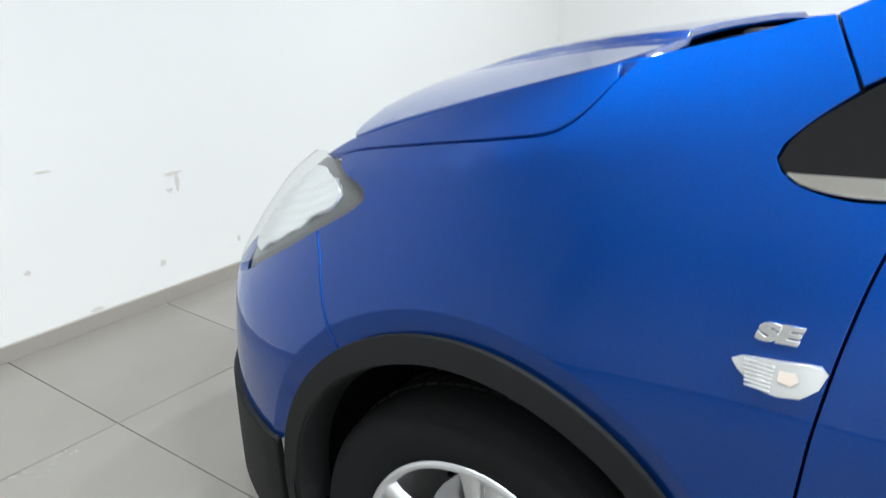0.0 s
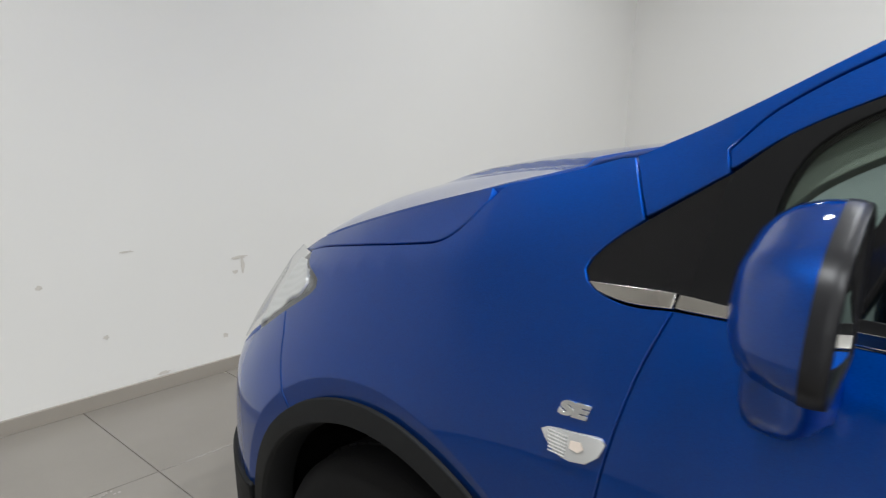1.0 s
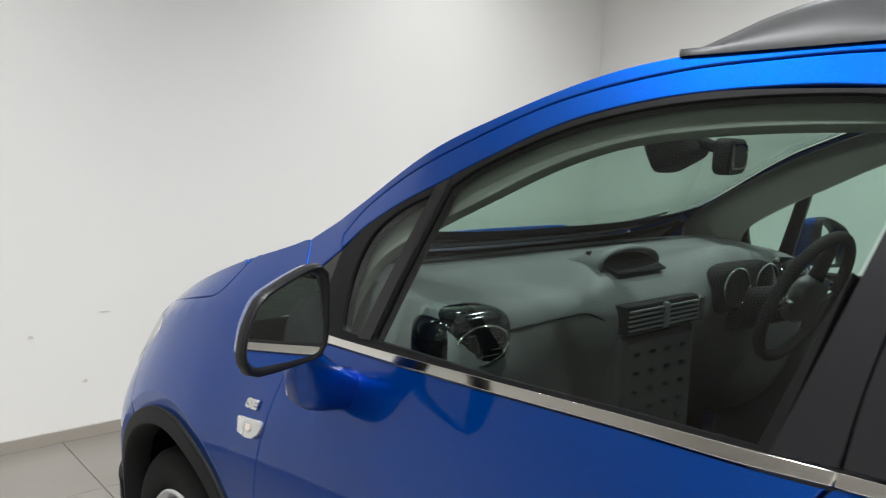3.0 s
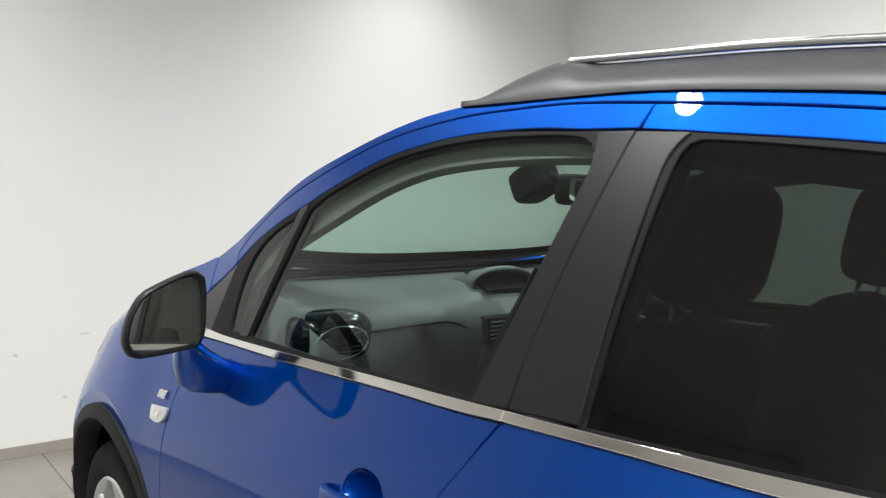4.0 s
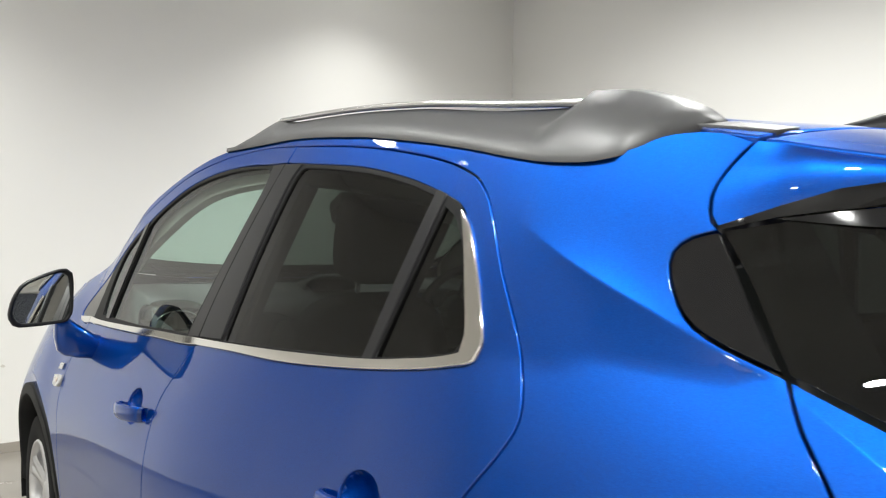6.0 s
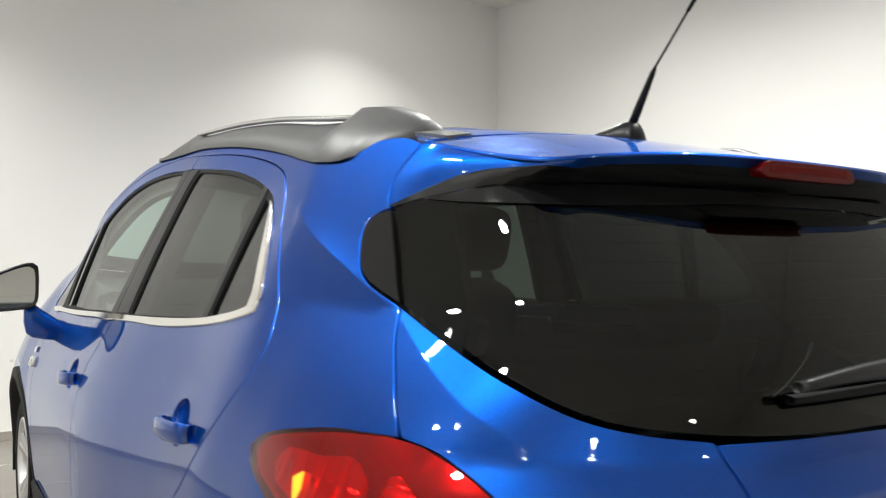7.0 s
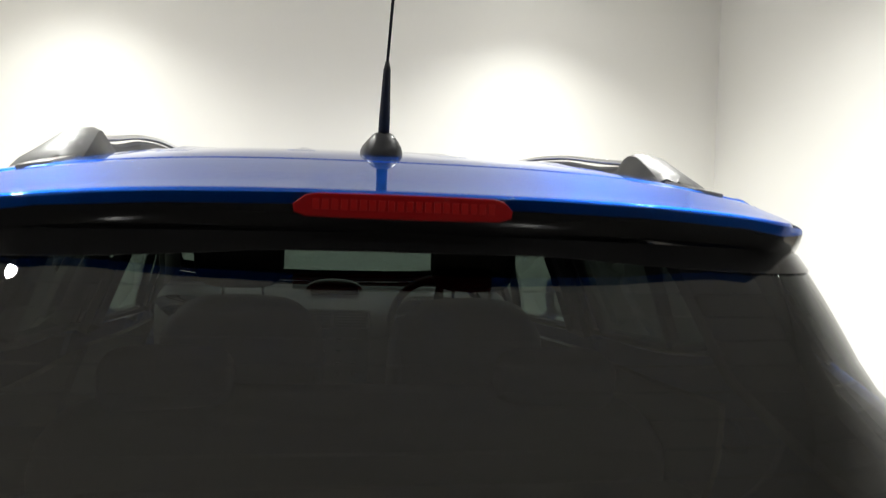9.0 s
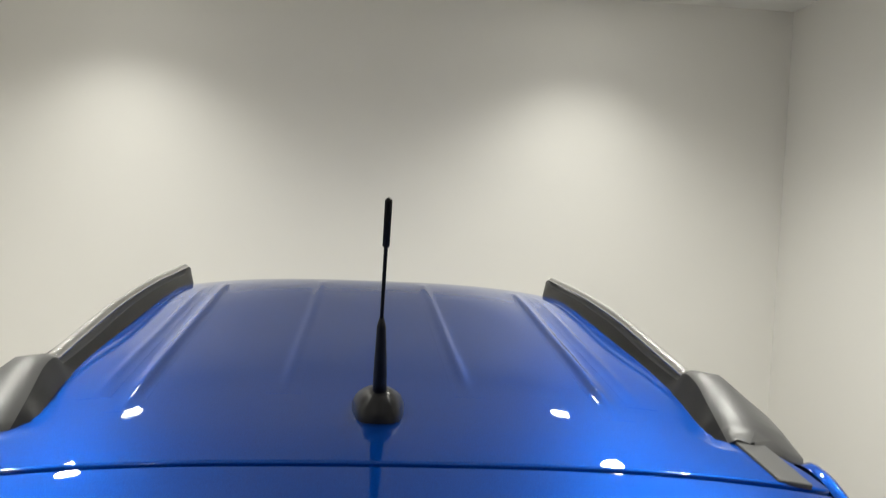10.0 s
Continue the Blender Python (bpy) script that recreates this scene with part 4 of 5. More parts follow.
half = [(-0.0, 1.418), (-0.30, 1.418), (-0.55, 1.412), (-0.68, 1.402)] + c2((-0.792, 1.382)) + [(-0.780, 1.330), (-0.772, 1.269)] + c2((-0.766, 1.239)) + [(tail_u(s), z) for s, z in GLASS_LOW[1:]]
glass_loop = mirror_u(half)
GATE_LINES = [[(-0.41 + 0.02 * i, z) for i in range(42)] for z in (1.018, 1.024, 1.030, 1.037)]
SHOULDER_LINES = [[(-1.72 - 0.02 * i, z) for i in range(17)] for z in (1.018, 1.024, 1.030, 1.037)]
tg = skin("tailgate", mirror_u([(0.0, 1.084)] + c2((-0.416, 1.098)) + [(-0.399, 1.063), (-0.388, 1.025)] + c2((-0.365, 0.972)) + c2((-0.355, 0.92)) + c2((-0.350, 0.60)) + [(0.0, 0.60)]), tail, PAINT, car, grid=0.014, lines=GATE_LINES, label="blue tailgate with rear window, chrome bar and number plate")
for sg in (LEFT, RIGHT):
    on_flank("tailgate_shoulder", c2(GLASS_LOW[0]) + [(s, z - 0.003) for s, z in GLASS_LOW[1:5]] + c2((-1.984, 1.101)) + [(-2.001, 1.063), (-2.012, 1.025)] + c2((-2.035, 0.972)) + c2((-2.045, 0.92)) + c2((-2.05, 0.60)) + c2((-1.84, 0.64)) + [(-1.83, 0.73)] + LAMP_BACK[::-1][1:-1] + c2(TGAP_LOW[-1]) + TGAP_LOW[::-1][1:-1], PAINT, tg, sg, grid=0.016, lines=CREASE_LINES + SHOULDER_LINES)
rg = skin("rear_glass", glass_loop, tail, PRIVACY, tg, lift=-0.001, thick=0.0, roll=0.002, label="tinted rear window with heater lines")
for k in range(9):
    z = 1.152 + 0.026 * k
    w = 0.60 if k > 1 else 0.48
    us = [-w + 2 * w * i / 40 for i in range(41)]
    skin("heater_line", [Vector((u, z)) for u in us] + [Vector((u, z + 0.0010)) for u in us[::-1]], tail, DARK, rg, lift=-0.0025, gap=0.0, thick=0.0, roll=0.0, grid=0.05, ready=True)


# spoiler
def spoiler_lip(x):
    return -1.885 + 0.045 * (abs(x) / 0.53) ** 3


def spoiler_half(y):
    return tab(y, [(-1.84, 0.520), (-1.82, 0.538), (-1.75, 0.562), (-1.66, 0.575), (-1.60, 0.580)])


def spoiler_top(x, y):
    zc, ze = tab(y, ZC), tab(y, ZE)
    return Vector((x, y, zc - (zc - ze) * (abs(x - mid(y)) / 0.585) ** 3 * (1 + 0.45 * min(max((-1.62 - y) / 0.2, 0.0), 1.0))))


sp_l = [(0.0, -1.616), (-0.28, -1.616), (-0.45, -1.611)] + c2((-0.578, -1.600)) + [(-spoiler_half(y), y) for y in (-1.65, -1.70, -1.75, -1.79)] + [(-0.533, -1.828), (-0.50, -1.850)] + [(-x, spoiler_lip(x)) for x in (0.4, 0.25, 0.1)] + [(0.0, -1.885)]
sp_loop = sp_l + [(-x, y) for x, y in sp_l[::-1]][1:-1]
sp = skin("spoiler", sp_loop, spoiler_top, PAINT, tg, thick=0.002, roll=0.004, label="blue roof spoiler over the rear window")


edge = [(0.575, -1.66, 0.622, -1.640, 1.396), (0.569, -1.71, 0.604, -1.690, 1.404), (0.560, -1.755, 0.586, -1.730, 1.408), (0.547, -1.797, 0.566, -1.760, 1.408), (0.530, -1.832, 0.540, -1.785, 1.408), (0.496, -1.856, 0.500, -1.800, 1.412),
        (0.44, 0, 0.44, -1.806, 1.416), (0.30, 0, 0.30, -1.810, 1.420), (0.15, 0, 0.15, -1.812, 1.422)]


def skirt(x, y, xl, yl, zl, sg):
    """One rib of the spoiler's lower face, from under the lip down to the glass."""
    y = y or spoiler_lip(x) - 0.001
    up, low = spoiler_top(mid(y) + sg * x, y), Vector((mid(yl) + sg * xl, yl, zl))
    up.z -= 0.004
    if x < 0.5:
        return [up.lerp(low, k / 8) - Vector((0, 0, 0.006 * math.sin(math.pi * k / 8))) for k in range(9)]
    knee = Vector((up.x + sg * 0.9 * abs(low.x - up.x), up.y, up.z - 0.010))
    return [up.lerp(knee, k / 8).lerp(knee.lerp(low, k / 8), k / 8) for k in range(9)]


seam = [p + Vector((0, -0.004, 0)) for p in [side(tab(z, [(b, a) for a, b in TGAP[::-1][:-2]] + [(1.484, -1.668)]), z, 1) for z in [1.484 - 0.102 * k / 8 for k in range(9)]]]
ribs = [[Vector((2 * mid(p.y) - p.x, p.y, p.z)) for p in seam]] + [skirt(*e, -1) for e in edge] + [skirt(0.0, 0, 0.0, -1.813, 1.422, 1)] + [skirt(*e, 1) for e in edge[::-1]] + [seam]
# share of each rib kept blue; the rest is coloured as shade
cut = [0.96, 0.90, 0.74, 0.58, 0.44, 0.32, 0.24] + [0.20] * 3
cut = cut + [0.20] + cut[::-1]


def along(rib, q):
    i = min(int(q * 8), 7)
    return rib[i].lerp(rib[i + 1], q * 8 - i)


def spoiler_face(name, lo, hi, mat, label):
    """A strip of the spoiler's lower face between two shares of each rib."""
    rows = [[along(r, lo(c) + (hi(c) - lo(c)) * k / 8) for k in range(9)] for r, c in zip(ribs, cut)]
    verts, faces = [], []
    for p, q in zip(rows, rows[1:]):
        for t in range(4):
            verts += [u.lerp(v, t / 4) for u, v in zip(p, q)]
    verts += rows[-1]
    for i in range(len(verts) // 9 - 1):
        for k in range(8):
            faces.append((i * 9 + k, i * 9 + k + 1, (i + 1) * 9 + k + 1, (i + 1) * 9 + k))
    tagged(mesh_ob(name, verts, faces, mat, sp), label)


spoiler_face("spoiler_skirt", lambda c: 0.0, lambda c: c, PAINT, "blue rolled lip of the spoiler")
# black stands in for the shade on the body-coloured underside
spoiler_face("spoiler_underside", lambda c: c, lambda c: 1.0, BLACK, "spoiler underside, coloured black for the shade under the lip")
skin("glass_frit", mirror_u([(0.0, 1.424), (-0.44, 1.418), (-0.60, 1.411)] + c2((-0.735, 1.394)) + [(-0.66, 1.387), (-0.52, 1.385), (-0.34, 1.392), (-0.22, 1.399), (0.0, 1.400)]), tail, BLACK, rg, lift=0.0012, gap=0.0, thick=0.0, roll=0.0004, label="black printed band along the glass")
bl = [(-0.123, -0.0125), (-0.136, -0.008), (-0.137, -0.001), (-0.124, 0.009), (-0.112, 0.012), (0.098, 0.012), (0.110, 0.009), (0.121, -0.001), (0.120, -0.008), (0.108, -0.0125)]
skin("brake_light", bl, lambda u, v: Vector((u, spoiler_lip(u) - 0.004, 1.456 + v)), RED, sp, gap=0.0, lift=0.004, thick=0.02, flip=False, grid=0.01, label="long red third brake lamp")
for i in range(20):
    x = -0.112 + 0.0109 * i
    part("led", box_bm(x - 0.0038, x + 0.0038, spoiler_lip(x) - 0.0092, spoiler_lip(x) - 0.0076, 1.4505, 1.4625, 0.0004), LED_RED, sp)

# chrome bar, emblem, plate, wiper
skin("chrome_bar", mirror_u([(0.0, 0.980), (-0.20, 0.980)] + c2((-0.340, 0.976)) + c2((-0.334, 0.948)) + [(-0.20, 0.944), (0.0, 0.943)]), lambda u, z: tail(u, z) + Vector((0, -0.010 - 0.016 * max(0.0, 1 - ((z - 0.9615) / 0.0190) ** 2) ** 0.5, 0)), CHROME, tg, thick=0.03, grid=0.006, label="bright chrome bar above the plate")
em = part("emblem", lathe([(0.0, 0.004), (0.040, 0.004), (0.043, 0.006), (0.046, 0.014), (0.051, 0.016), (0.056, 0.012), (0.0575, 0.0), (0.056, -0.02)], 48, "z"), CHROME, tg, "round chrome emblem ring with a dark centre", smooth=True)
em.matrix_basis = Matrix.Translation((0.0, -2.152, 1.003)) @ Matrix.Rotation(radians(85), 4, "X")
part("emblem_disc", lathe([(0.0, 0.0055), (0.042, 0.0055)], 40, "z"), BLACK, em, smooth=True)
for k, (px, py, rx, ry, rot) in enumerate(((-0.012, 0.018, 0.017, 0.008, 30), (0.010, 0.004, 0.008, 0.024, -25), (-0.016, -0.012, 0.019, 0.007, -35), (0.016, -0.022, 0.008, 0.014, 20), (0.022, 0.020, 0.006, 0.013, 15))):
    bm = bmesh.new()
    bmesh.ops.create_uvsphere(bm, u_segments=16, v_segments=8, radius=1)
    bmesh.ops.transform(bm, matrix=Matrix.Translation((px, py, 0.006)) @ Matrix.Rotation(radians(rot), 4, "Z") @ Matrix.Diagonal((rx, ry, 0.006, 1)), verts=bm.verts)
    part("emblem_shape", bm, CHROME, em, smooth=True)
pl = part("number_plate", box_bm(-0.26, 0.26, -2.158, -2.150, 0.796, 0.907, 0.003), YELLOW, tg, "yellow number plate")
for i in range(7):
    x = -0.205 + 0.066 * i + (0.02 if i > 3 else -0.01)
    part("plate_mark", box_bm(x - 0.024, x + 0.024, -2.1595, -2.1575, 0.813, 0.892), DARK, pl)
wip = bmesh.new()
secs = []
for i in range(25):
    q = i / 24
    x = 0.012 - 0.345 * q
    p = tail(x * 1.02, 1.158 - 0.004 * q)
    w = (0.036 if q > 0.06 else 0.036 * (0.6 + 0.4 * q / 0.06)) * (1 - 0.62 * max(0, q - 0.1) / 0.9) + 0.001
    dz = 0.008 * math.sin(math.pi * q) + 0.002
    dep = 0.020 * (1 - 0.5 * q)
    ring = []
    for a in range(10):
        t = 2 * math.pi * a / 10
        ring.append(wip.verts.new((x, p.y - 0.030 - dep * math.sin(t) * 0.8, p.z + dz + w * 0.5 * math.cos(t))))
    secs.append(ring)
for a, b in zip(secs, secs[1:]):
    for j in range(10):
        wip.faces.new((a[j], a[(j + 1) % 10], b[(j + 1) % 10], b[j]))
wip.faces.new(secs[0])
wip.faces.new(secs[-1][::-1])
wo = part("rear_wiper", wip, SATIN, tg, "black rear wiper arm lying across the glass", smooth=True)
bb = bmesh.new()
sb = []
for i in range(17):
    q = i / 16
    x = -0.03 - 0.30 * q
    p = tail(x * 1.02, 1.138)
    sb.append([bb.verts.new((x, p.y - a, p.z + b)) for a, b in ((0.004, -0.006), (0.016, -0.004), (0.016, 0.004), (0.004, 0.006))])
for a, b in zip(sb, sb[1:]):
    for j in range(4):
        bb.faces.new((a[j], a[(j + 1) % 4], b[(j + 1) % 4], b[j]))
part("wiper_blade", bb, RUBBER, wo)


# roof rails
def rail(sg):
    zt = [(-1.485, 1.530), (-1.46, 1.547), (-1.40, 1.571), (-1.34, 1.586), (-1.285, 1.590), (-1.25, 1.570), (-1.10, 1.577), (-0.80, 1.610), (-0.50, 1.627), (-0.26, 1.632), (-0.20, 1.646), (-0.17, 1.643), (-0.10, 1.623), (-0.04, 1.596), (0.01, 1.574)]
    zb = [(-1.485, 1.520), (-1.46, 1.496), (-1.43, 1.479), (-1.377, 1.472), (-1.312, 1.475), (-1.224, 1.487), (-1.108, 1.507), (-0.91, 1.536), (-0.66, 1.563), (-0.338, 1.579), (0.01, 1.572)]
    xt = [(-1.485, 0.496), (-1.46, 0.494), (-1.30, 0.512), (-1.0, 0.528), (-0.19, 0.540), (0.01, 0.590)]
    bm, rings = bmesh.new(), []
    n = 64
    for i in range(n + 1):
        y = 0.01 - 1.495 * i / n
        b, c, d = tab(y, zb), tab(y, xt), tab(y, zt)
        a = half_width(y, b) if y > Y_REAR else abs(side(s_of(y, b), b, 1).x - mid(y))
        f = min(max((-1.42 - y) / 0.065, 0.0), 1.0)
        a = (a + 0.003) * (1 - f * f) + (c + 0.022) * f * f
        inner = c - 0.035 * min(1, (0.01 - y) / 0.25)
        zi = top(inner, y).z - 0.006
        d = max(d, zi + 0.001)
        w = min(max((-1.24 - y) / 0.06, 0.0), 1.0)
        co = min(c + 0.014 + 0.026 * w, a - 0.004)
        pts = [(a + 0.004, b - 0.004), (a + 0.003, b + 0.006), (a - (a - co) * 0.35, b + (d - b) * 0.52), (co, d - 0.010 + 0.004 * w), (c, d), (c - 0.014, d - 0.006), (inner, zi)]
        rings.append([bm.verts.new((mid(y) + sg * x, y, z)) for x, z in pts])
    flank_in = bmesh.new()
    inner_rings = [[flank_in.verts.new(v.co) for v in ring[-2:]] for ring in rings]
    for p, q in zip(inner_rings, inner_rings[1:]):
        f = (p[0], p[1], q[1], q[0])
        flank_in.faces.new(f if sg > 0 else f[::-1])
    for p, q in zip(rings, rings[1:]):
        for j in range(len(p) - 2):
            f = (p[j], p[j + 1], q[j + 1], q[j])
            bm.faces.new(f if sg > 0 else f[::-1])
    bm.faces.new(rings[0])
    bm.faces.new(rings[-1][::-1])
    r = part("roof_rail", bm, SILVER, car, "grey roof rail with a bright top bar", smooth=True)
    part("rail_inner_face", flank_in, SATIN, r, "black inner face of the rail", smooth=True)
    # bright bar on top
    bb, rr = bmesh.new(), []
    for i in range(49):
        y = -0.195 - 1.075 * i / 48
        c, d = tab(y, xt), tab(y, [(-1.27, 1.576), (-1.10, 1.592), (-0.80, 1.623), (-0.50, 1.640), (-0.195, 1.646)])
        ring = []
        for k in range(10):
            t = 2 * math.pi * k / 10
            ring.append(bb.verts.new((mid(y) + sg * (c + 0.012 * math.cos(t)), y, d + 0.0065 * math.sin(t) - 0.004)))
        rr.append(ring)
    for p, q in zip(rr, rr[1:]):
        for j in range(10):
            bb.faces.new((p[j], p[(j + 1) % 10], q[(j + 1) % 10], q[j]))
    bb.faces.new(rr[0])
    bb.faces.new(rr[-1][::-1])
    part("rail_bar", bb, BRIGHT, r, "bright aluminium bar", smooth=True)
    strip = [(mid(y) + sg * x, y) for x, y in c2((0.492, -1.465)) + c2((0.540, -1.465)) + c2((0.546, -1.590)) + c2((0.500, -1.592))]
    skin("rail_end_strip", strip, top, SILVER, r, lift=0.0035, gap=0.0, thick=0.006, roll=0.001, grid=0.03, label="flat grey strip behind the rail foot")


rail(LEFT)
rail(RIGHT)

# aerial
bm, rings = bmesh.new(), []
for k, (h, wx, yf, yr) in enumerate(((-0.004, 0.036, -1.365, -1.500), (0.005, 0.036, -1.365, -1.502), (0.014, 0.033, -1.385, -1.500), (0.024, 0.026, -1.42, -1.497), (0.034, 0.018, -1.448, -1.492), (0.038, 0.012, -1.462, -1.488))):
    ring = []
    for j in range(24):
        t = 2 * math.pi * j / 24
        c, s_ = math.cos(t), math.sin(t)
        y = (yf + yr) / 2 + (yf - yr) / 2 * s_
        x = wx * (abs(c) ** 0.45) * (1 if c > 0 else -1) * (1.0 if s_ < 0 else 1 - 0.45 * s_ ** 2)
        ring.append(bm.verts.new((x, y, top(x, y).z + h)))
    rings.append(ring)
for p, q in zip(rings, rings[1:]):
    for j in range(24):
        bm.faces.new((p[j], p[(j + 1) % 24], q[(j + 1) % 24], q[j]))
bm.faces.new(rings[-1])
aerial = part("aerial", bm, SATIN, car, "black roof aerial with a whip mast", smooth=True)
A0, A1, A2 = Vector((0, -1.476, 1.580)), Vector((-0.003, -1.541, 1.693)), Vector((-0.004, -1.668, 1.842))
part("mast_base", tube([A0, A0.lerp(A1, 0.3), A0.lerp(A1, 0.9), A1], [0.0095, 0.009, 0.0058, 0.0030]), CLAD, aerial, smooth=True)
whip, rad = [], []
for i in range(41):
    q = i / 40
    whip.append(A1.lerp(A2, q * 0.64))
    rad.append(0.0021 + 0.0005 * (i % 2))
part("mast_whip", tube(whip, rad, 8), RUBBER, aerial, smooth=True)
part("mast_tip", tube([A1.lerp(A2, 0.63), A1.lerp(A2, 0.64), A1.lerp(A2, 0.985), A2], [0.003, 0.0042, 0.0042, 0.002]), RUBBER, aerial, smooth=True)


# wheels
def wheel(sg, cy):
    w = part("wheel", lathe([(0.215, 0.10), (0.222, 0.105), (0.24, 0.112), (0.29, 0.116), (0.318, 0.108), (0.331, 0.092), (0.335, 0.06), (0.336, 0.0), (0.335, -0.06), (0.331, -0.092), (0.31, -0.11), (0.24, -0.112), (0.215, -0.10)], 72), RUBBER, car, "black tyre on a silver alloy wheel", smooth=True)
    w.matrix_basis = Matrix.Translation((sg * 0.775, cy, AXLE_Z)) @ Matrix.Diagonal((1, 0.9405, 0.9405, 1)) @ (Matrix.Identity(4) if sg > 0 else Matrix.Rotation(math.pi, 4, "Z"))
    tr = bmesh.new()
    for i in range(64):
        a = 2 * math.pi * i / 64
        for x0, x1 in ((0.062, 0.100), (0.016, 0.052), (-0.052, -0.016), (-0.100, -0.062)):
            m = Matrix.Rotation(a + (0.02 if x0 > 0.05 else 0.0), 4, "X")
            r = 0.339 if abs(x0 + x1) < 0.09 else 0.335
            c = [Vector((x, t, z)) for x in (x0, x1) for t in (-0.0125, 0.0125) for z in (0.322, r - (0.010 if abs(x) > 0.09 else 0.0))]
            v = [tr.verts.new(m @ p) for p in c]
            for f in ((0, 1, 3, 2), (4, 6, 7, 5), (0, 4, 5, 1), (2, 3, 7, 6), (1, 5, 7, 3)):
                tr.faces.new([v[k] for k in f])
    tagged(part("tread", tr, RUBBER, w), "moulded rubber tread blocks", kind="stuff")
    part("rim", lathe([(0.224, 0.108), (0.220, 0.114), (0.212, 0.112), (0.205, 0.09), (0.20, 0.03), (0.19, -0.09)], 64), ALLOY, w, "silver alloy rim", smooth=True)
    for i in range(5):
        for dx in (-0.13, 0.13):
            a = 2 * math.pi * i / 5 + 0.25 + dx
            bm = bmesh.new()
            vs = []
            for r, wd, x in ((0.05, 0.022, 0.085), (0.12, 0.020, 0.092), (0.185, 0.019, 0.104), (0.214, 0.026, 0.108)):
                aa = a - dx * (1 - r / 0.214) * 0.8
                t, rr = Vector((0, -math.sin(aa), math.cos(aa))), Vector((0, math.cos(aa), math.sin(aa)))
                vs.append([bm.verts.new(rr * r + t * wd * k + Vector((x - (0.0 if abs(k) < 0.9 else 0.012), 0, 0))) for k in (-1, -0.7, 0.7, 1)])
            for p, q in zip(vs, vs[1:]):
                for k in range(3):
                    bm.faces.new((p[k], p[k + 1], q[k + 1], q[k]))
            part("spoke", bm, ALLOY, w, smooth=True)
    part("hub_cap", lathe([(0.0, 0.094), (0.03, 0.094), (0.05, 0.088), (0.07, 0.07)], 32), ALLOY, w, smooth=True)
    part("brake_disc", lathe([(0.05, 0.02), (0.15, 0.02), (0.15, 0.0)], 40), CHROME, w, smooth=True)


for sg in (LEFT, RIGHT):
    wheel(sg, AXLE_F)
    wheel(sg, AXLE_R)


# door mirrors
def door_mirror(sg):
    def ring(y, pts):
        return [(sg * x, y + 0.018 - 0.17 * (x - 1.0), z) for x, z in pts]

    outline = [(1.087, 1.080), (1.089, 1.095), (1.079, 1.138), (1.057, 1.176), (1.040, 1.189), (0.965, 1.218), (0.930, 1.223), (0.914, 1.211), (0.910, 1.140), (0.914, 1.085), (0.926, 1.066), (0.950, 1.060), (1.060, 1.055), (1.077, 1.062)]
    cx, cz = 1.0, 1.135
    loop = smooth_loop(outline, 0.012)

    def scaled(k, dx=0.0, dz=0.0, kz=None):
        return [(cx + (p.x - cx) * k + dx, cz + (p.y - cz) * (kz or k) + dz) for p in loop]

    n = len(loop)
    m = part("door_mirror", bmesh.new(), PAINT, car, "blue door mirror with black rim")
    def shell(name, rings, mat, parent, cap_last=False, cap_first=False):
        bm = bmesh.new()
        rr = [[bm.verts.new(v) for v in r] for r in rings]
        for p, q in zip(rr, rr[1:]):
            for j in range(n):
                f = (p[j], p[(j + 1) % n], q[(j + 1) % n], q[j])
                bm.faces.new(f)
        if cap_last:
            bm.faces.new(rr[-1])
        if cap_first:
            bm.faces.new(rr[0][::-1])
        bmesh.ops.recalc_face_normals(bm, faces=bm.faces)
        return part(name, bm, mat, parent, smooth=True)

    shell("mirror_shell", [ring(y, scaled(k, dx, dz)) for y, k, dx, dz in ((0.448, 1.0, 0, 0), (0.474, 0.965, -0.005, -0.001), (0.500, 0.90, -0.013, -0.004), (0.518, 0.80, -0.020, -0.007), (0.532, 0.64, -0.026, -0.009), (0.541, 0.42, -0.030, -0.010), (0.545, 0.14, -0.032, -0.010))], PAINT, m, cap_last=True)
    shell("mirror_rim", [ring(y, scaled(k)) for y, k in ((0.454, 1.004), (0.442, 1.006), (0.431, 0.985), (0.429, 0.95), (0.435, 0.875), (0.452, 0.85))], SATIN, m)
    bm = bmesh.new()
    bm.faces.new([bm.verts.new(v) for v in ring(0.445, scaled(0.87))])
    for v in bm.verts:
        v.co.y += 0.15 * (abs(v.co.x) - 1.0) + 0.125 * (v.co.z - 1.135) + 0.004
    part("mirror_glass", bm, MIRROR, m)
    # foot on the door
    bm = bmesh.new()
    rr = []
    for x, y0, y1, z0, z1 in ((0.952, 0.512, 0.548, 1.005, 1.068), (0.944, 0.498, 0.562, 0.968, 1.08), (0.925, 0.490, 0.570, 0.952, 1.08), (0.89, 0.487, 0.575, 0.944, 1.05), (0.84, 0.487, 0.577, 0.938, 1.015), (0.80, 0.487, 0.577, 0.936, 1.005)):
        k = []
        for j in range(16):
            t = 2 * math.pi * j / 16
            c, s_ = math.cos(t), math.sin(t)
            k.append(bm.verts.new((sg * x, (y0 + y1) / 2 + (y1 - y0) / 2 * abs(c) ** 0.6 * (1 if c > 0 else -1), (z0 + z1) / 2 + (z1 - z0) / 2 * abs(s_) ** 0.6 * (1 if s_ > 0 else -1))))
        rr.append(k)
    for p, q in zip(rr, rr[1:]):
        for j in range(16):
            bm.faces.new((p[j], p[(j + 1) % 16], q[(j + 1) % 16], q[j]))
    bm.faces.new(rr[0])
    bmesh.ops.recalc_face_normals(bm, faces=bm.faces)
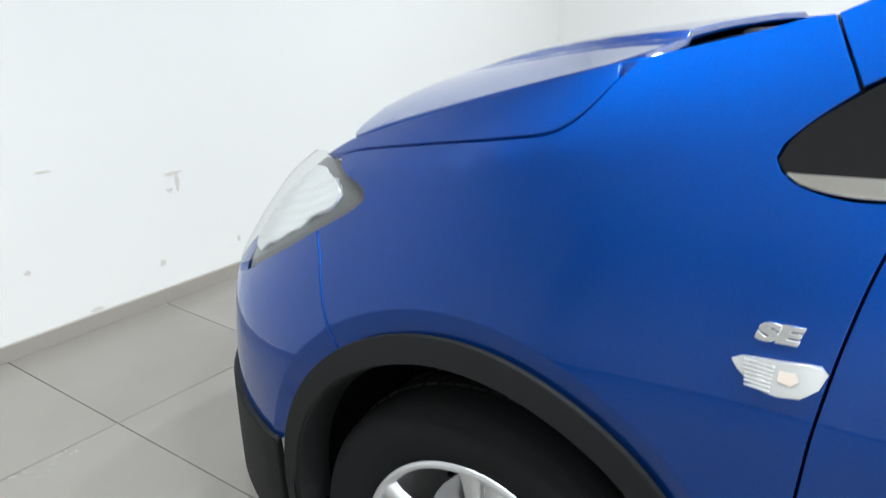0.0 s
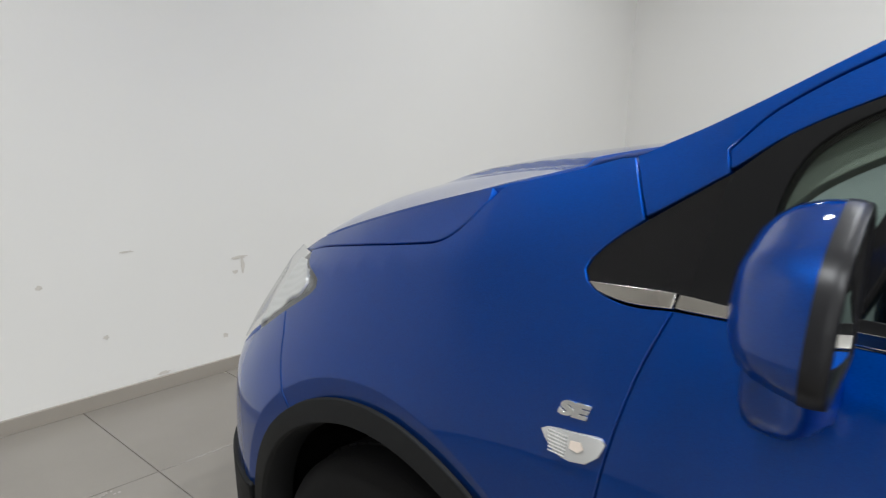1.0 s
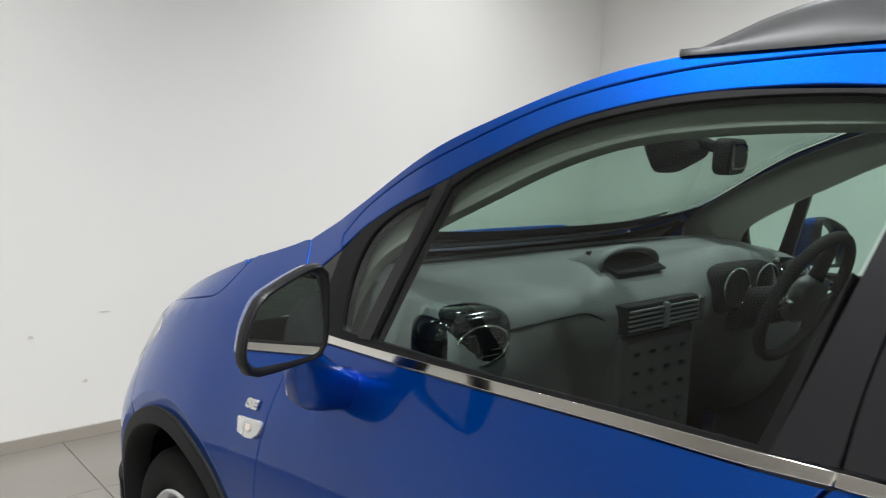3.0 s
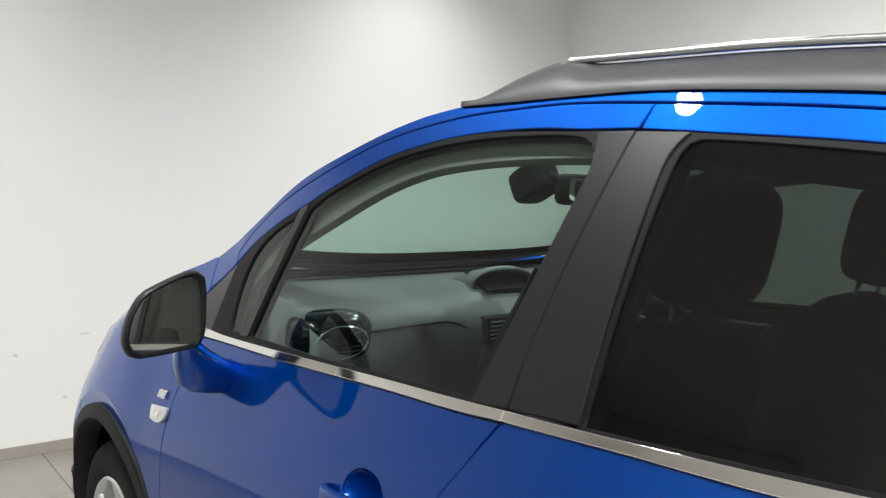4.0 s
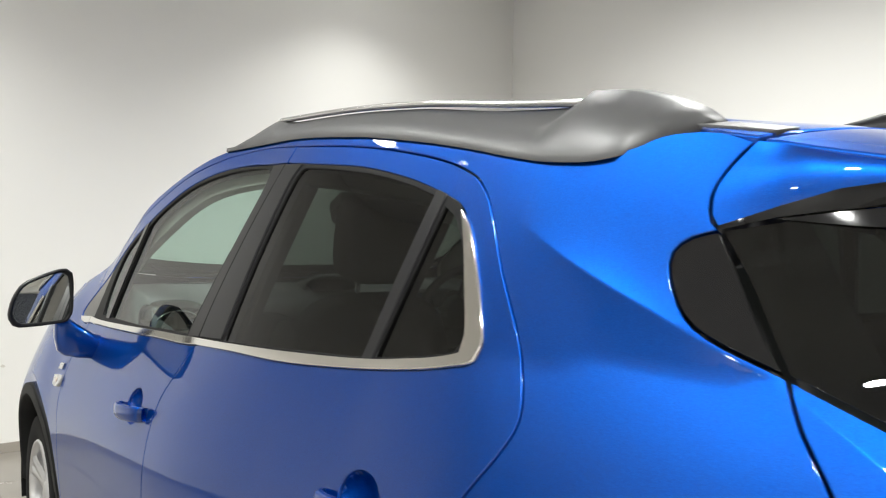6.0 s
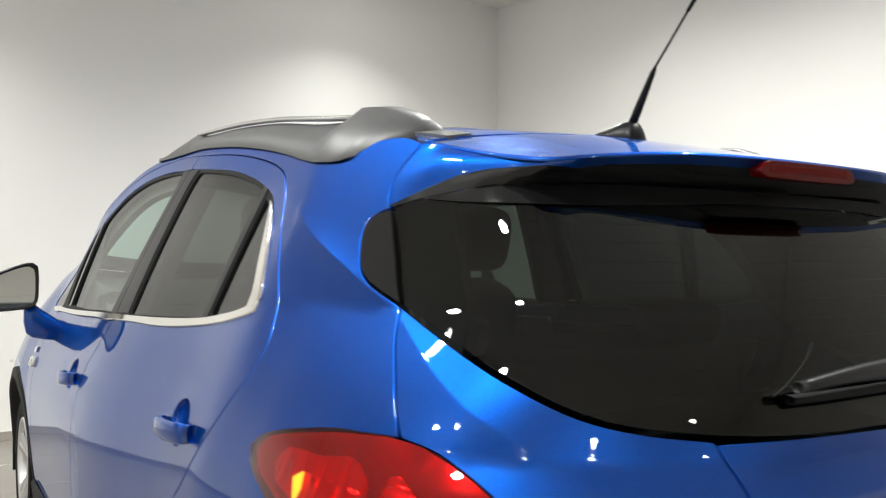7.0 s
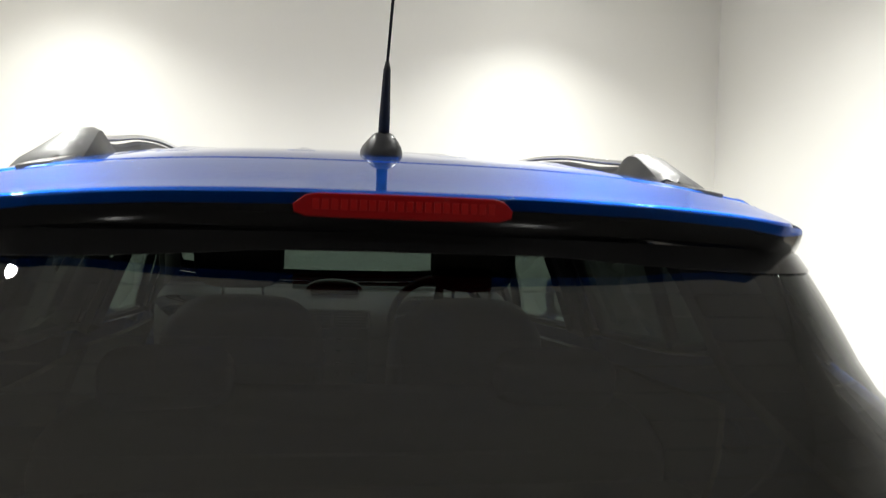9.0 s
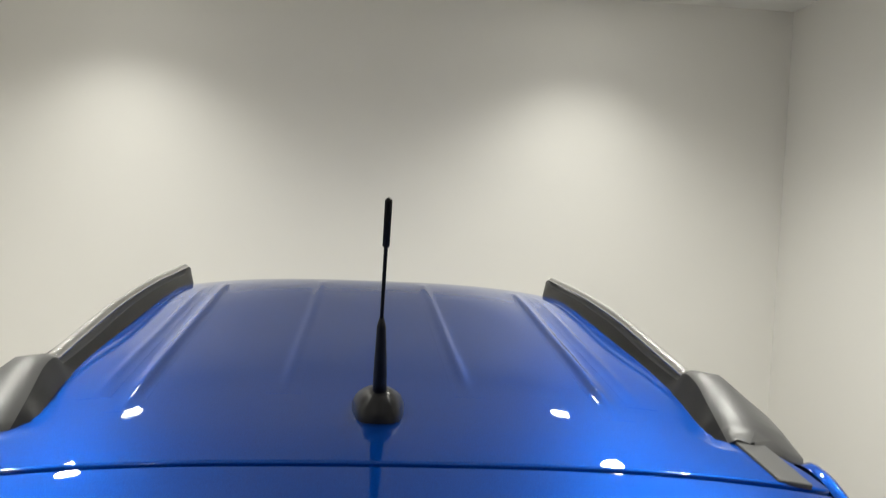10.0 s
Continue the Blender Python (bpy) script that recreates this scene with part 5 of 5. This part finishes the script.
    part("mirror_foot", bm, PAINT, m, smooth=True)


door_mirror(LEFT)
door_mirror(RIGHT)


# ---- inside the car ----
def blob(name, cx, cy, cz, sx, sy, sz, mat, parent, power=0.5, tilt=0.0, label=""):
    """A cushion: a rounded box by superellipsoid."""
    bm = bmesh.new()
    bmesh.ops.create_uvsphere(bm, u_segments=28, v_segments=16, radius=1)
    for v in bm.verts:
        v.co = Vector([abs(c) ** power * (1 if c > 0 else -1) for c in v.co])
    m = Matrix.Translation((cx, cy, cz)) @ Matrix.Rotation(radians(tilt), 4, "X") @ Matrix.Diagonal((sx, sy, sz, 1))
    bmesh.ops.transform(bm, matrix=m, verts=bm.verts)
    return part(name, bm, mat, parent, label, smooth=True)


def seat(sx, y0):
    s = blob("front_seat", sx, y0 + 0.22, 0.56, 0.25, 0.27, 0.10, SEAT, car, label="dark fabric front seat with headrest")
    blob("backrest", sx, y0 - 0.06, 0.88, 0.245, 0.085, 0.32, SEAT, s, 0.55, tilt=14)
    for k in (-1, 1):
        blob("bolster", sx + k * 0.20, y0 - 0.02, 0.86, 0.055, 0.10, 0.27, SEAT, s, 0.6, tilt=14)
        part("headrest_post", tube([(sx + k * 0.06, y0 - 0.13, 1.15), (sx + k * 0.06, y0 - 0.15, 1.25)], [0.006, 0.006]), CHROME, s, smooth=True)
    blob("headrest", sx - 0.008, y0 - 0.185, 1.340, 0.132, 0.062, 0.115, SEAT, s, 0.5, tilt=10)


seat(-0.315, -0.17)
seat(0.40, -0.17)
rs = blob("rear_bench", 0, -0.95, 0.56, 0.62, 0.26, 0.11, SEAT, car, 0.4, label="dark fabric rear bench")
blob("backrest", 0, -1.22, 0.83, 0.62, 0.085, 0.29, SEAT, rs, 0.4, tilt=18)
for x in (-0.37, 0.37):
    blob("headrest", x, -1.30, 1.135, 0.12, 0.055, 0.055, SEAT, rs, 0.5, tilt=16)
part("cabin_floor", box_bm(-0.78, 0.78, -1.95, 1.0, 0.28, 0.36), DARK, car)
part("boot_cover", box_bm(-0.62, 0.62, -1.95, -1.34, 0.92, 0.94, 0.006), DARK, car)
part("firewall", box_bm(-0.75, 0.75, 0.84, 0.92, 0.3, 1.06), DARK, car)


def profile_body(name, prof, x0, x1, mat, parent, label="", nx=24, shape=None):
    """A body with a (y, z) outline carried across the car; shape moves a point by its x."""
    bm, rings = bmesh.new(), []
    for i in range(nx + 1):
        x = x0 + (x1 - x0) * i / nx
        rings.append([bm.verts.new((x, *(shape(x, y, z) if shape else (y, z)))) for y, z in prof])
    for p, q in zip(rings, rings[1:]):
        for j in range(len(prof) - 1):
            bm.faces.new((p[j], q[j], q[j + 1], p[j + 1]))
    bm.faces.new(rings[0])
    bm.faces.new(rings[-1][::-1])
    bmesh.ops.recalc_face_normals(bm, faces=bm.faces)
    return part(name, bm, mat, parent, label, smooth=True)


def dash_shape(x, y, z):
    hood = 0.045 * math.exp(-((x - 0.38) / 0.17) ** 2) * math.exp(-((y - 0.50) / 0.10) ** 2)
    pod = 0.022 * math.exp(-((x - 0.0) / 0.16) ** 4) * math.exp(-((y - 0.56) / 0.09) ** 2)
    bow = -0.05 * (x / 0.68) ** 2
    return y + bow + (-0.02 if z < 1.08 else 0.0) * math.exp(-(x / 0.2) ** 4), z + hood + pod


dash_prof = smooth_loop([(0.90, 1.06), (0.84, 1.140), (0.74, 1.146), (0.62, 1.136), (0.52, 1.122), (0.46, 1.098), (0.435, 1.06), (0.43, 1.00), (0.45, 0.93), (0.47, 0.85), (0.52, 0.72), (0.62, 0.62)], 0.02, closed=False)
dash = profile_body("dashboard", [(p.x, p.y) for p in dash_prof], -0.70, 0.70, GREY, car, "dark grey moulded dashboard with air vents", 56, dash_shape)
part("glovebox_line", tube([(x, dash_shape(x, 0.4345, 1.068)[0] - 0.001, 1.068 - 0.05 * max(0.0, (x + 0.30) / 0.12) ** 2) for x in [-0.62 + 0.02 * i for i in range(22)]], [0.003] * 22, 8), DARK, dash, smooth=True)
bm, rings = bmesh.new(), []
for i in range(25):
    a = math.pi * i / 24
    cx, up = -0.01 + 0.115 * math.cos(a), math.sin(a) ** 0.6
    rings.append([bm.verts.new((cx, y, 1.132 + (h + dz) * up)) for y, h, dz in ((0.64, 0.016, 0), (0.59, 0.042, 0), (0.53, 0.058, 0), (0.505, 0.056, -0.002), (0.51, 0.050, -0.006), (0.60, 0.032, -0.006))])
for p, q in zip(rings, rings[1:]):
    for j in range(5):
        bm.faces.new((p[j], p[j + 1], q[j + 1], q[j]))
part("display_hood", bm, GREY, dash, smooth=True)
bm = box_bm(-0.098, 0.098, -0.055, 0.055, -0.003, 0.003, 0.002)
bmesh.ops.transform(bm, matrix=Matrix.Translation((-0.01, 0.522, 1.150)) @ Matrix.Rotation(radians(22), 4, "X"), verts=bm.verts)
part("display_screen", bm, BLACK, dash)
part("demister_slot", box_bm(-0.55, 0.50, 0.742, 0.762, 1.139, 1.1495, 0.003), DARK, dash)
blob("instrument_panel", 0.38, 0.440, 1.062, 0.155, 0.045, 0.068, DARK, dash, 0.55, label="black instrument panel under a hood")
vent = part("centre_vent", box_bm(-0.17, 0.13, 0.395, 0.435, 1.005, 1.072, 0.006), DARK, dash)
for k in range(5):
    for x0, x1 in ((-0.16, -0.03), (-0.01, 0.115)):
        part("vent_slat", box_bm(x0, x1, 0.389, 0.400, 1.014 + 0.011 * k, 1.0175 + 0.011 * k), GREY, vent)
part("vent_surround", box_bm(0.112, 0.132, 0.382, 0.400, 1.006, 1.072, 0.006), CHROME, vent)
part("vent_bar", box_bm(-0.027, -0.013, 0.384, 0.400, 1.008, 1.070, 0.003), GREY, vent)
part("centre_stack", box_bm(-0.17, 0.13, 0.40, 0.48, 0.72, 1.0, 0.02), DARKTRIM, dash)
for r in range(5):
    for c in range(4):
        part("stack_button", box_bm(-0.125 + 0.062 * c, -0.105 + 0.062 * c, 0.396, 0.402, 0.770 + 0.045 * r, 0.778 + 0.045 * r, 0.002), BLACK, dash)
        # small bright bar put in for the glint on each button
        part("button_glint", box_bm(-0.119 + 0.062 * c, -0.111 + 0.062 * c, 0.3945, 0.3965, 0.7765 + 0.045 * r, 0.7785 + 0.045 * r), BRIGHT, dash)
for x in (-0.62, 0.62):
    v = blob("side_vent", x, 0.45, 1.058, 0.100, 0.065, 0.062, BLACK, dash, 0.6)
    for k in range(5):
        part("vent_slat", box_bm(x - 0.050 + 0.004 * abs(k - 2), x + 0.050 - 0.004 * abs(k - 2), 0.386, 0.400, 1.030 + 0.011 * k, 1.033 + 0.011 * k, 0.001), DARKTRIM, v)
    part("vent_ring", tube([(x + 0.068 * math.cos(2 * math.pi * i / 24), 0.389, 1.052 + 0.038 * math.sin(2 * math.pi * i / 24)) for i in range(25)], [0.0035] * 25, 6), CHROME, v, smooth=True)
for x in (0.30, 0.46):
    part("gauge_ring", tube([(x + 0.062 * math.cos(2 * math.pi * i / 32), 0.392, 1.072 + 0.050 * math.sin(2 * math.pi * i / 32)) for i in range(33)], [0.003] * 33, 6), CHROME, dash, smooth=True)

# steering wheel (right-hand drive)
sw_m = Matrix.Translation((0.38, 0.25, 1.06)) @ Matrix.Rotation(radians(-68), 4, "X")
bm = bmesh.new()
rings = []
for i in range(48):
    a = 2 * math.pi * i / 48
    rings.append([bm.verts.new(sw_m @ Vector(((0.178 + 0.0155 * math.cos(b)) * math.cos(a), (0.178 + 0.0155 * math.cos(b)) * math.sin(a), 0.0155 * math.sin(b)))) for b in [2 * math.pi * j / 12 for j in range(12)]])
for i in range(48):
    p, q = rings[i], rings[(i + 1) % 48]
    for j in range(12):
        bm.faces.new((p[j], q[j], q[(j + 1) % 12], p[(j + 1) % 12]))
sw = part("steering_wheel", bm, RUBBER, car, "black leather steering wheel with silver accents", smooth=True)
for a in (0, 180, 270):
    d = Vector((math.cos(radians(a)), math.sin(radians(a)), 0))
    part("spoke", tube([sw_m @ (d * 0.05), sw_m @ (d * 0.17)], [0.022, 0.014], 8), BRUSHED if a != 270 else RUBBER, sw, smooth=True)
hub = blob("hub", 0, 0, 0, 0.072, 0.065, 0.028, GREY, sw, 0.6)
hub.data.transform(sw_m)
part("column", tube([(0.38, 0.27, 1.05), (0.38, 0.48, 0.98)], [0.045, 0.06], 14), DARK, sw, smooth=True)

# interior mirror and sensor pod
rv_m = Matrix.Translation((0.025, 0.285, 1.417)) @ Matrix.Rotation(radians(20), 4, "Z")
rv = blob("interior_mirror", 0, 0, 0, 0.112, 0.022, 0.041, DARK, car, 0.4, label="black interior rear-view mirror")
rv.data.transform(rv_m)
bm = bmesh.new()
bm.faces.new([bm.verts.new(rv_m @ Vector((0.100 * abs(math.cos(a)) ** 0.4 * (1 if math.cos(a) > 0 else -1), -0.0215, 0.029 * abs(math.sin(a)) ** 0.4 * (1 if math.sin(a) > 0 else -1)))) for a in [2 * math.pi * (i + 0.5) / 32 for i in range(32)]])
part("mirror_glass", bm, MIRROR, rv)
blob("sensor_pod", -0.015, 0.400, 1.432, 0.052, 0.058, 0.046, DARK, rv, 0.4, tilt=-28)
part("mirror_stalk", tube([(0.015, 0.295, 1.43), (-0.01, 0.37, 1.455)], [0.012, 0.016], 8), DARK, rv, smooth=True)

# linings
skin("headliner", band(0.0, -1.55, 14, 0.07), top, LINING, car, lift=-0.035, gap=0.0, thick=0.0)
for sg in (LEFT, RIGHT):
    on_flank("pillar_trim", c2((0.84, 1.12)) + [(0.80, 1.215), (0.70, 1.285), (0.525, 1.378), (0.353, 1.456), (0.191, 1.512), (0.0, 1.550), (-0.4, 1.562), (-0.9, 1.53)] + c2((-1.15, 1.45)) + c2((-1.145, 1.405)) + [(-0.93, 1.440), (-0.5, 1.485), (-0.2, 1.490), (0.037, 1.468), (0.177, 1.428), (0.334, 1.352), (0.53, 1.250), (0.605, 1.195), (0.645, 1.12)] + c2((0.65, 1.05)) + c2((0.80, 1.05)), TRIM, car, sg, lift=-0.035, gap=0.0, thick=0.02)
    on_flank("b_pillar_trim", c2((-0.29, 1.12)) + c2((-0.36, 1.52)) + c2((-0.46, 1.52)) + c2((-0.45, 1.12)), DARKTRIM, car, sg, lift=-0.05, gap=0.0, thick=0.02)
    on_flank("c_pillar_trim", c2((-1.16, 1.46)) + [(-1.25, 1.36)] + c2((-1.31, 1.16)) + c2((-1.50, 1.04)) + c2((-1.74, 1.04)) + [(-1.70, 1.25)] + c2((-1.69, 1.43)), DARKTRIM, car, sg, lift=-0.04, gap=0.0, thick=0.02)


# ---- floor tiles, skirting, wall wear ----
floor = bpy.data.objects["floor"]
bm = box_bm(-0.2985, 0.2985, -0.2985, 0.2985, -0.012, 0.0)
top_edges = [e for e in bm.edges if all(v.co.z > -0.001 for v in e.verts)]
bmesh.ops.bevel(bm, geom=top_edges, offset=0.0012, segments=1, affect="EDGES")
tile_me = bpy.data.meshes.new("tile")
bm.to_mesh(tile_me)
bm.free()
tile_me.materials.append(TILE)
for i in range(-9, 6):
    for j in range(-19, 1):
        ob = new("tile", tile_me)
        ob.location = (-0.669 + 0.6 * i + 0.3, 2.50 + 0.6 * j + 0.3, 0)
        ob.parent = floor
SK = 0.056
for nm, (x0, x1, y0, y1) in (("skirting_front", (LEFT_X, WALL_X, WALL_Y - 0.013, WALL_Y - 0.001)), ("skirting_right", (WALL_X - 0.013, WALL_X - 0.001, BACK_Y, WALL_Y - 0.013)), ("skirting_left", (LEFT_X + 0.001, LEFT_X + 0.013, BACK_Y, WALL_Y - 0.013)), ("skirting_back", (2.52, WALL_X - 0.013, BACK_Y + 0.001, BACK_Y + 0.013))):
    tagged(part(nm, box_bm(x0, x1, y0, y1, 0.0, SK, 0.002), SKIRT), "grey-brown tiled skirting along the wall foot", "skirting", kind="structure")
wall_f = bpy.data.objects["wall_front"]
rnd = random.Random(4)
for cx, cz, w, h in ((-0.46, 0.585, 0.030, 0.005), (0.02, 0.485, 0.040, 0.008), (0.035, 0.455, 0.010, 0.040), (0.0, 0.425, 0.018, 0.010), (-0.78, 0.507, 0.014, 0.010), (-0.56, 0.27, 0.012, 0.009), (-0.055, 0.158, 0.014, 0.012), (0.31, 0.155, 0.010, 0.014), (-0.34, 0.067, 0.03, 0.008)):
    bm = bmesh.new()
    pts = []
    for i in range(16):
        a = 2 * math.pi * i / 16
        r = 0.6 + 0.5 * rnd.random()
        pts.append(bm.verts.new((cx + w * r * math.cos(a), WALL_Y - 0.0015, cz + h * r * math.sin(a))))
    f = bm.faces.new(pts[::-1])
    bmesh.ops.inset_individual(bm, faces=[f], thickness=0.002, depth=0.0)
    for v in f.verts:
        v.co.y -= 0.0012 * rnd.random()
    part("plaster_chip", bm, CHIP, wall_f)
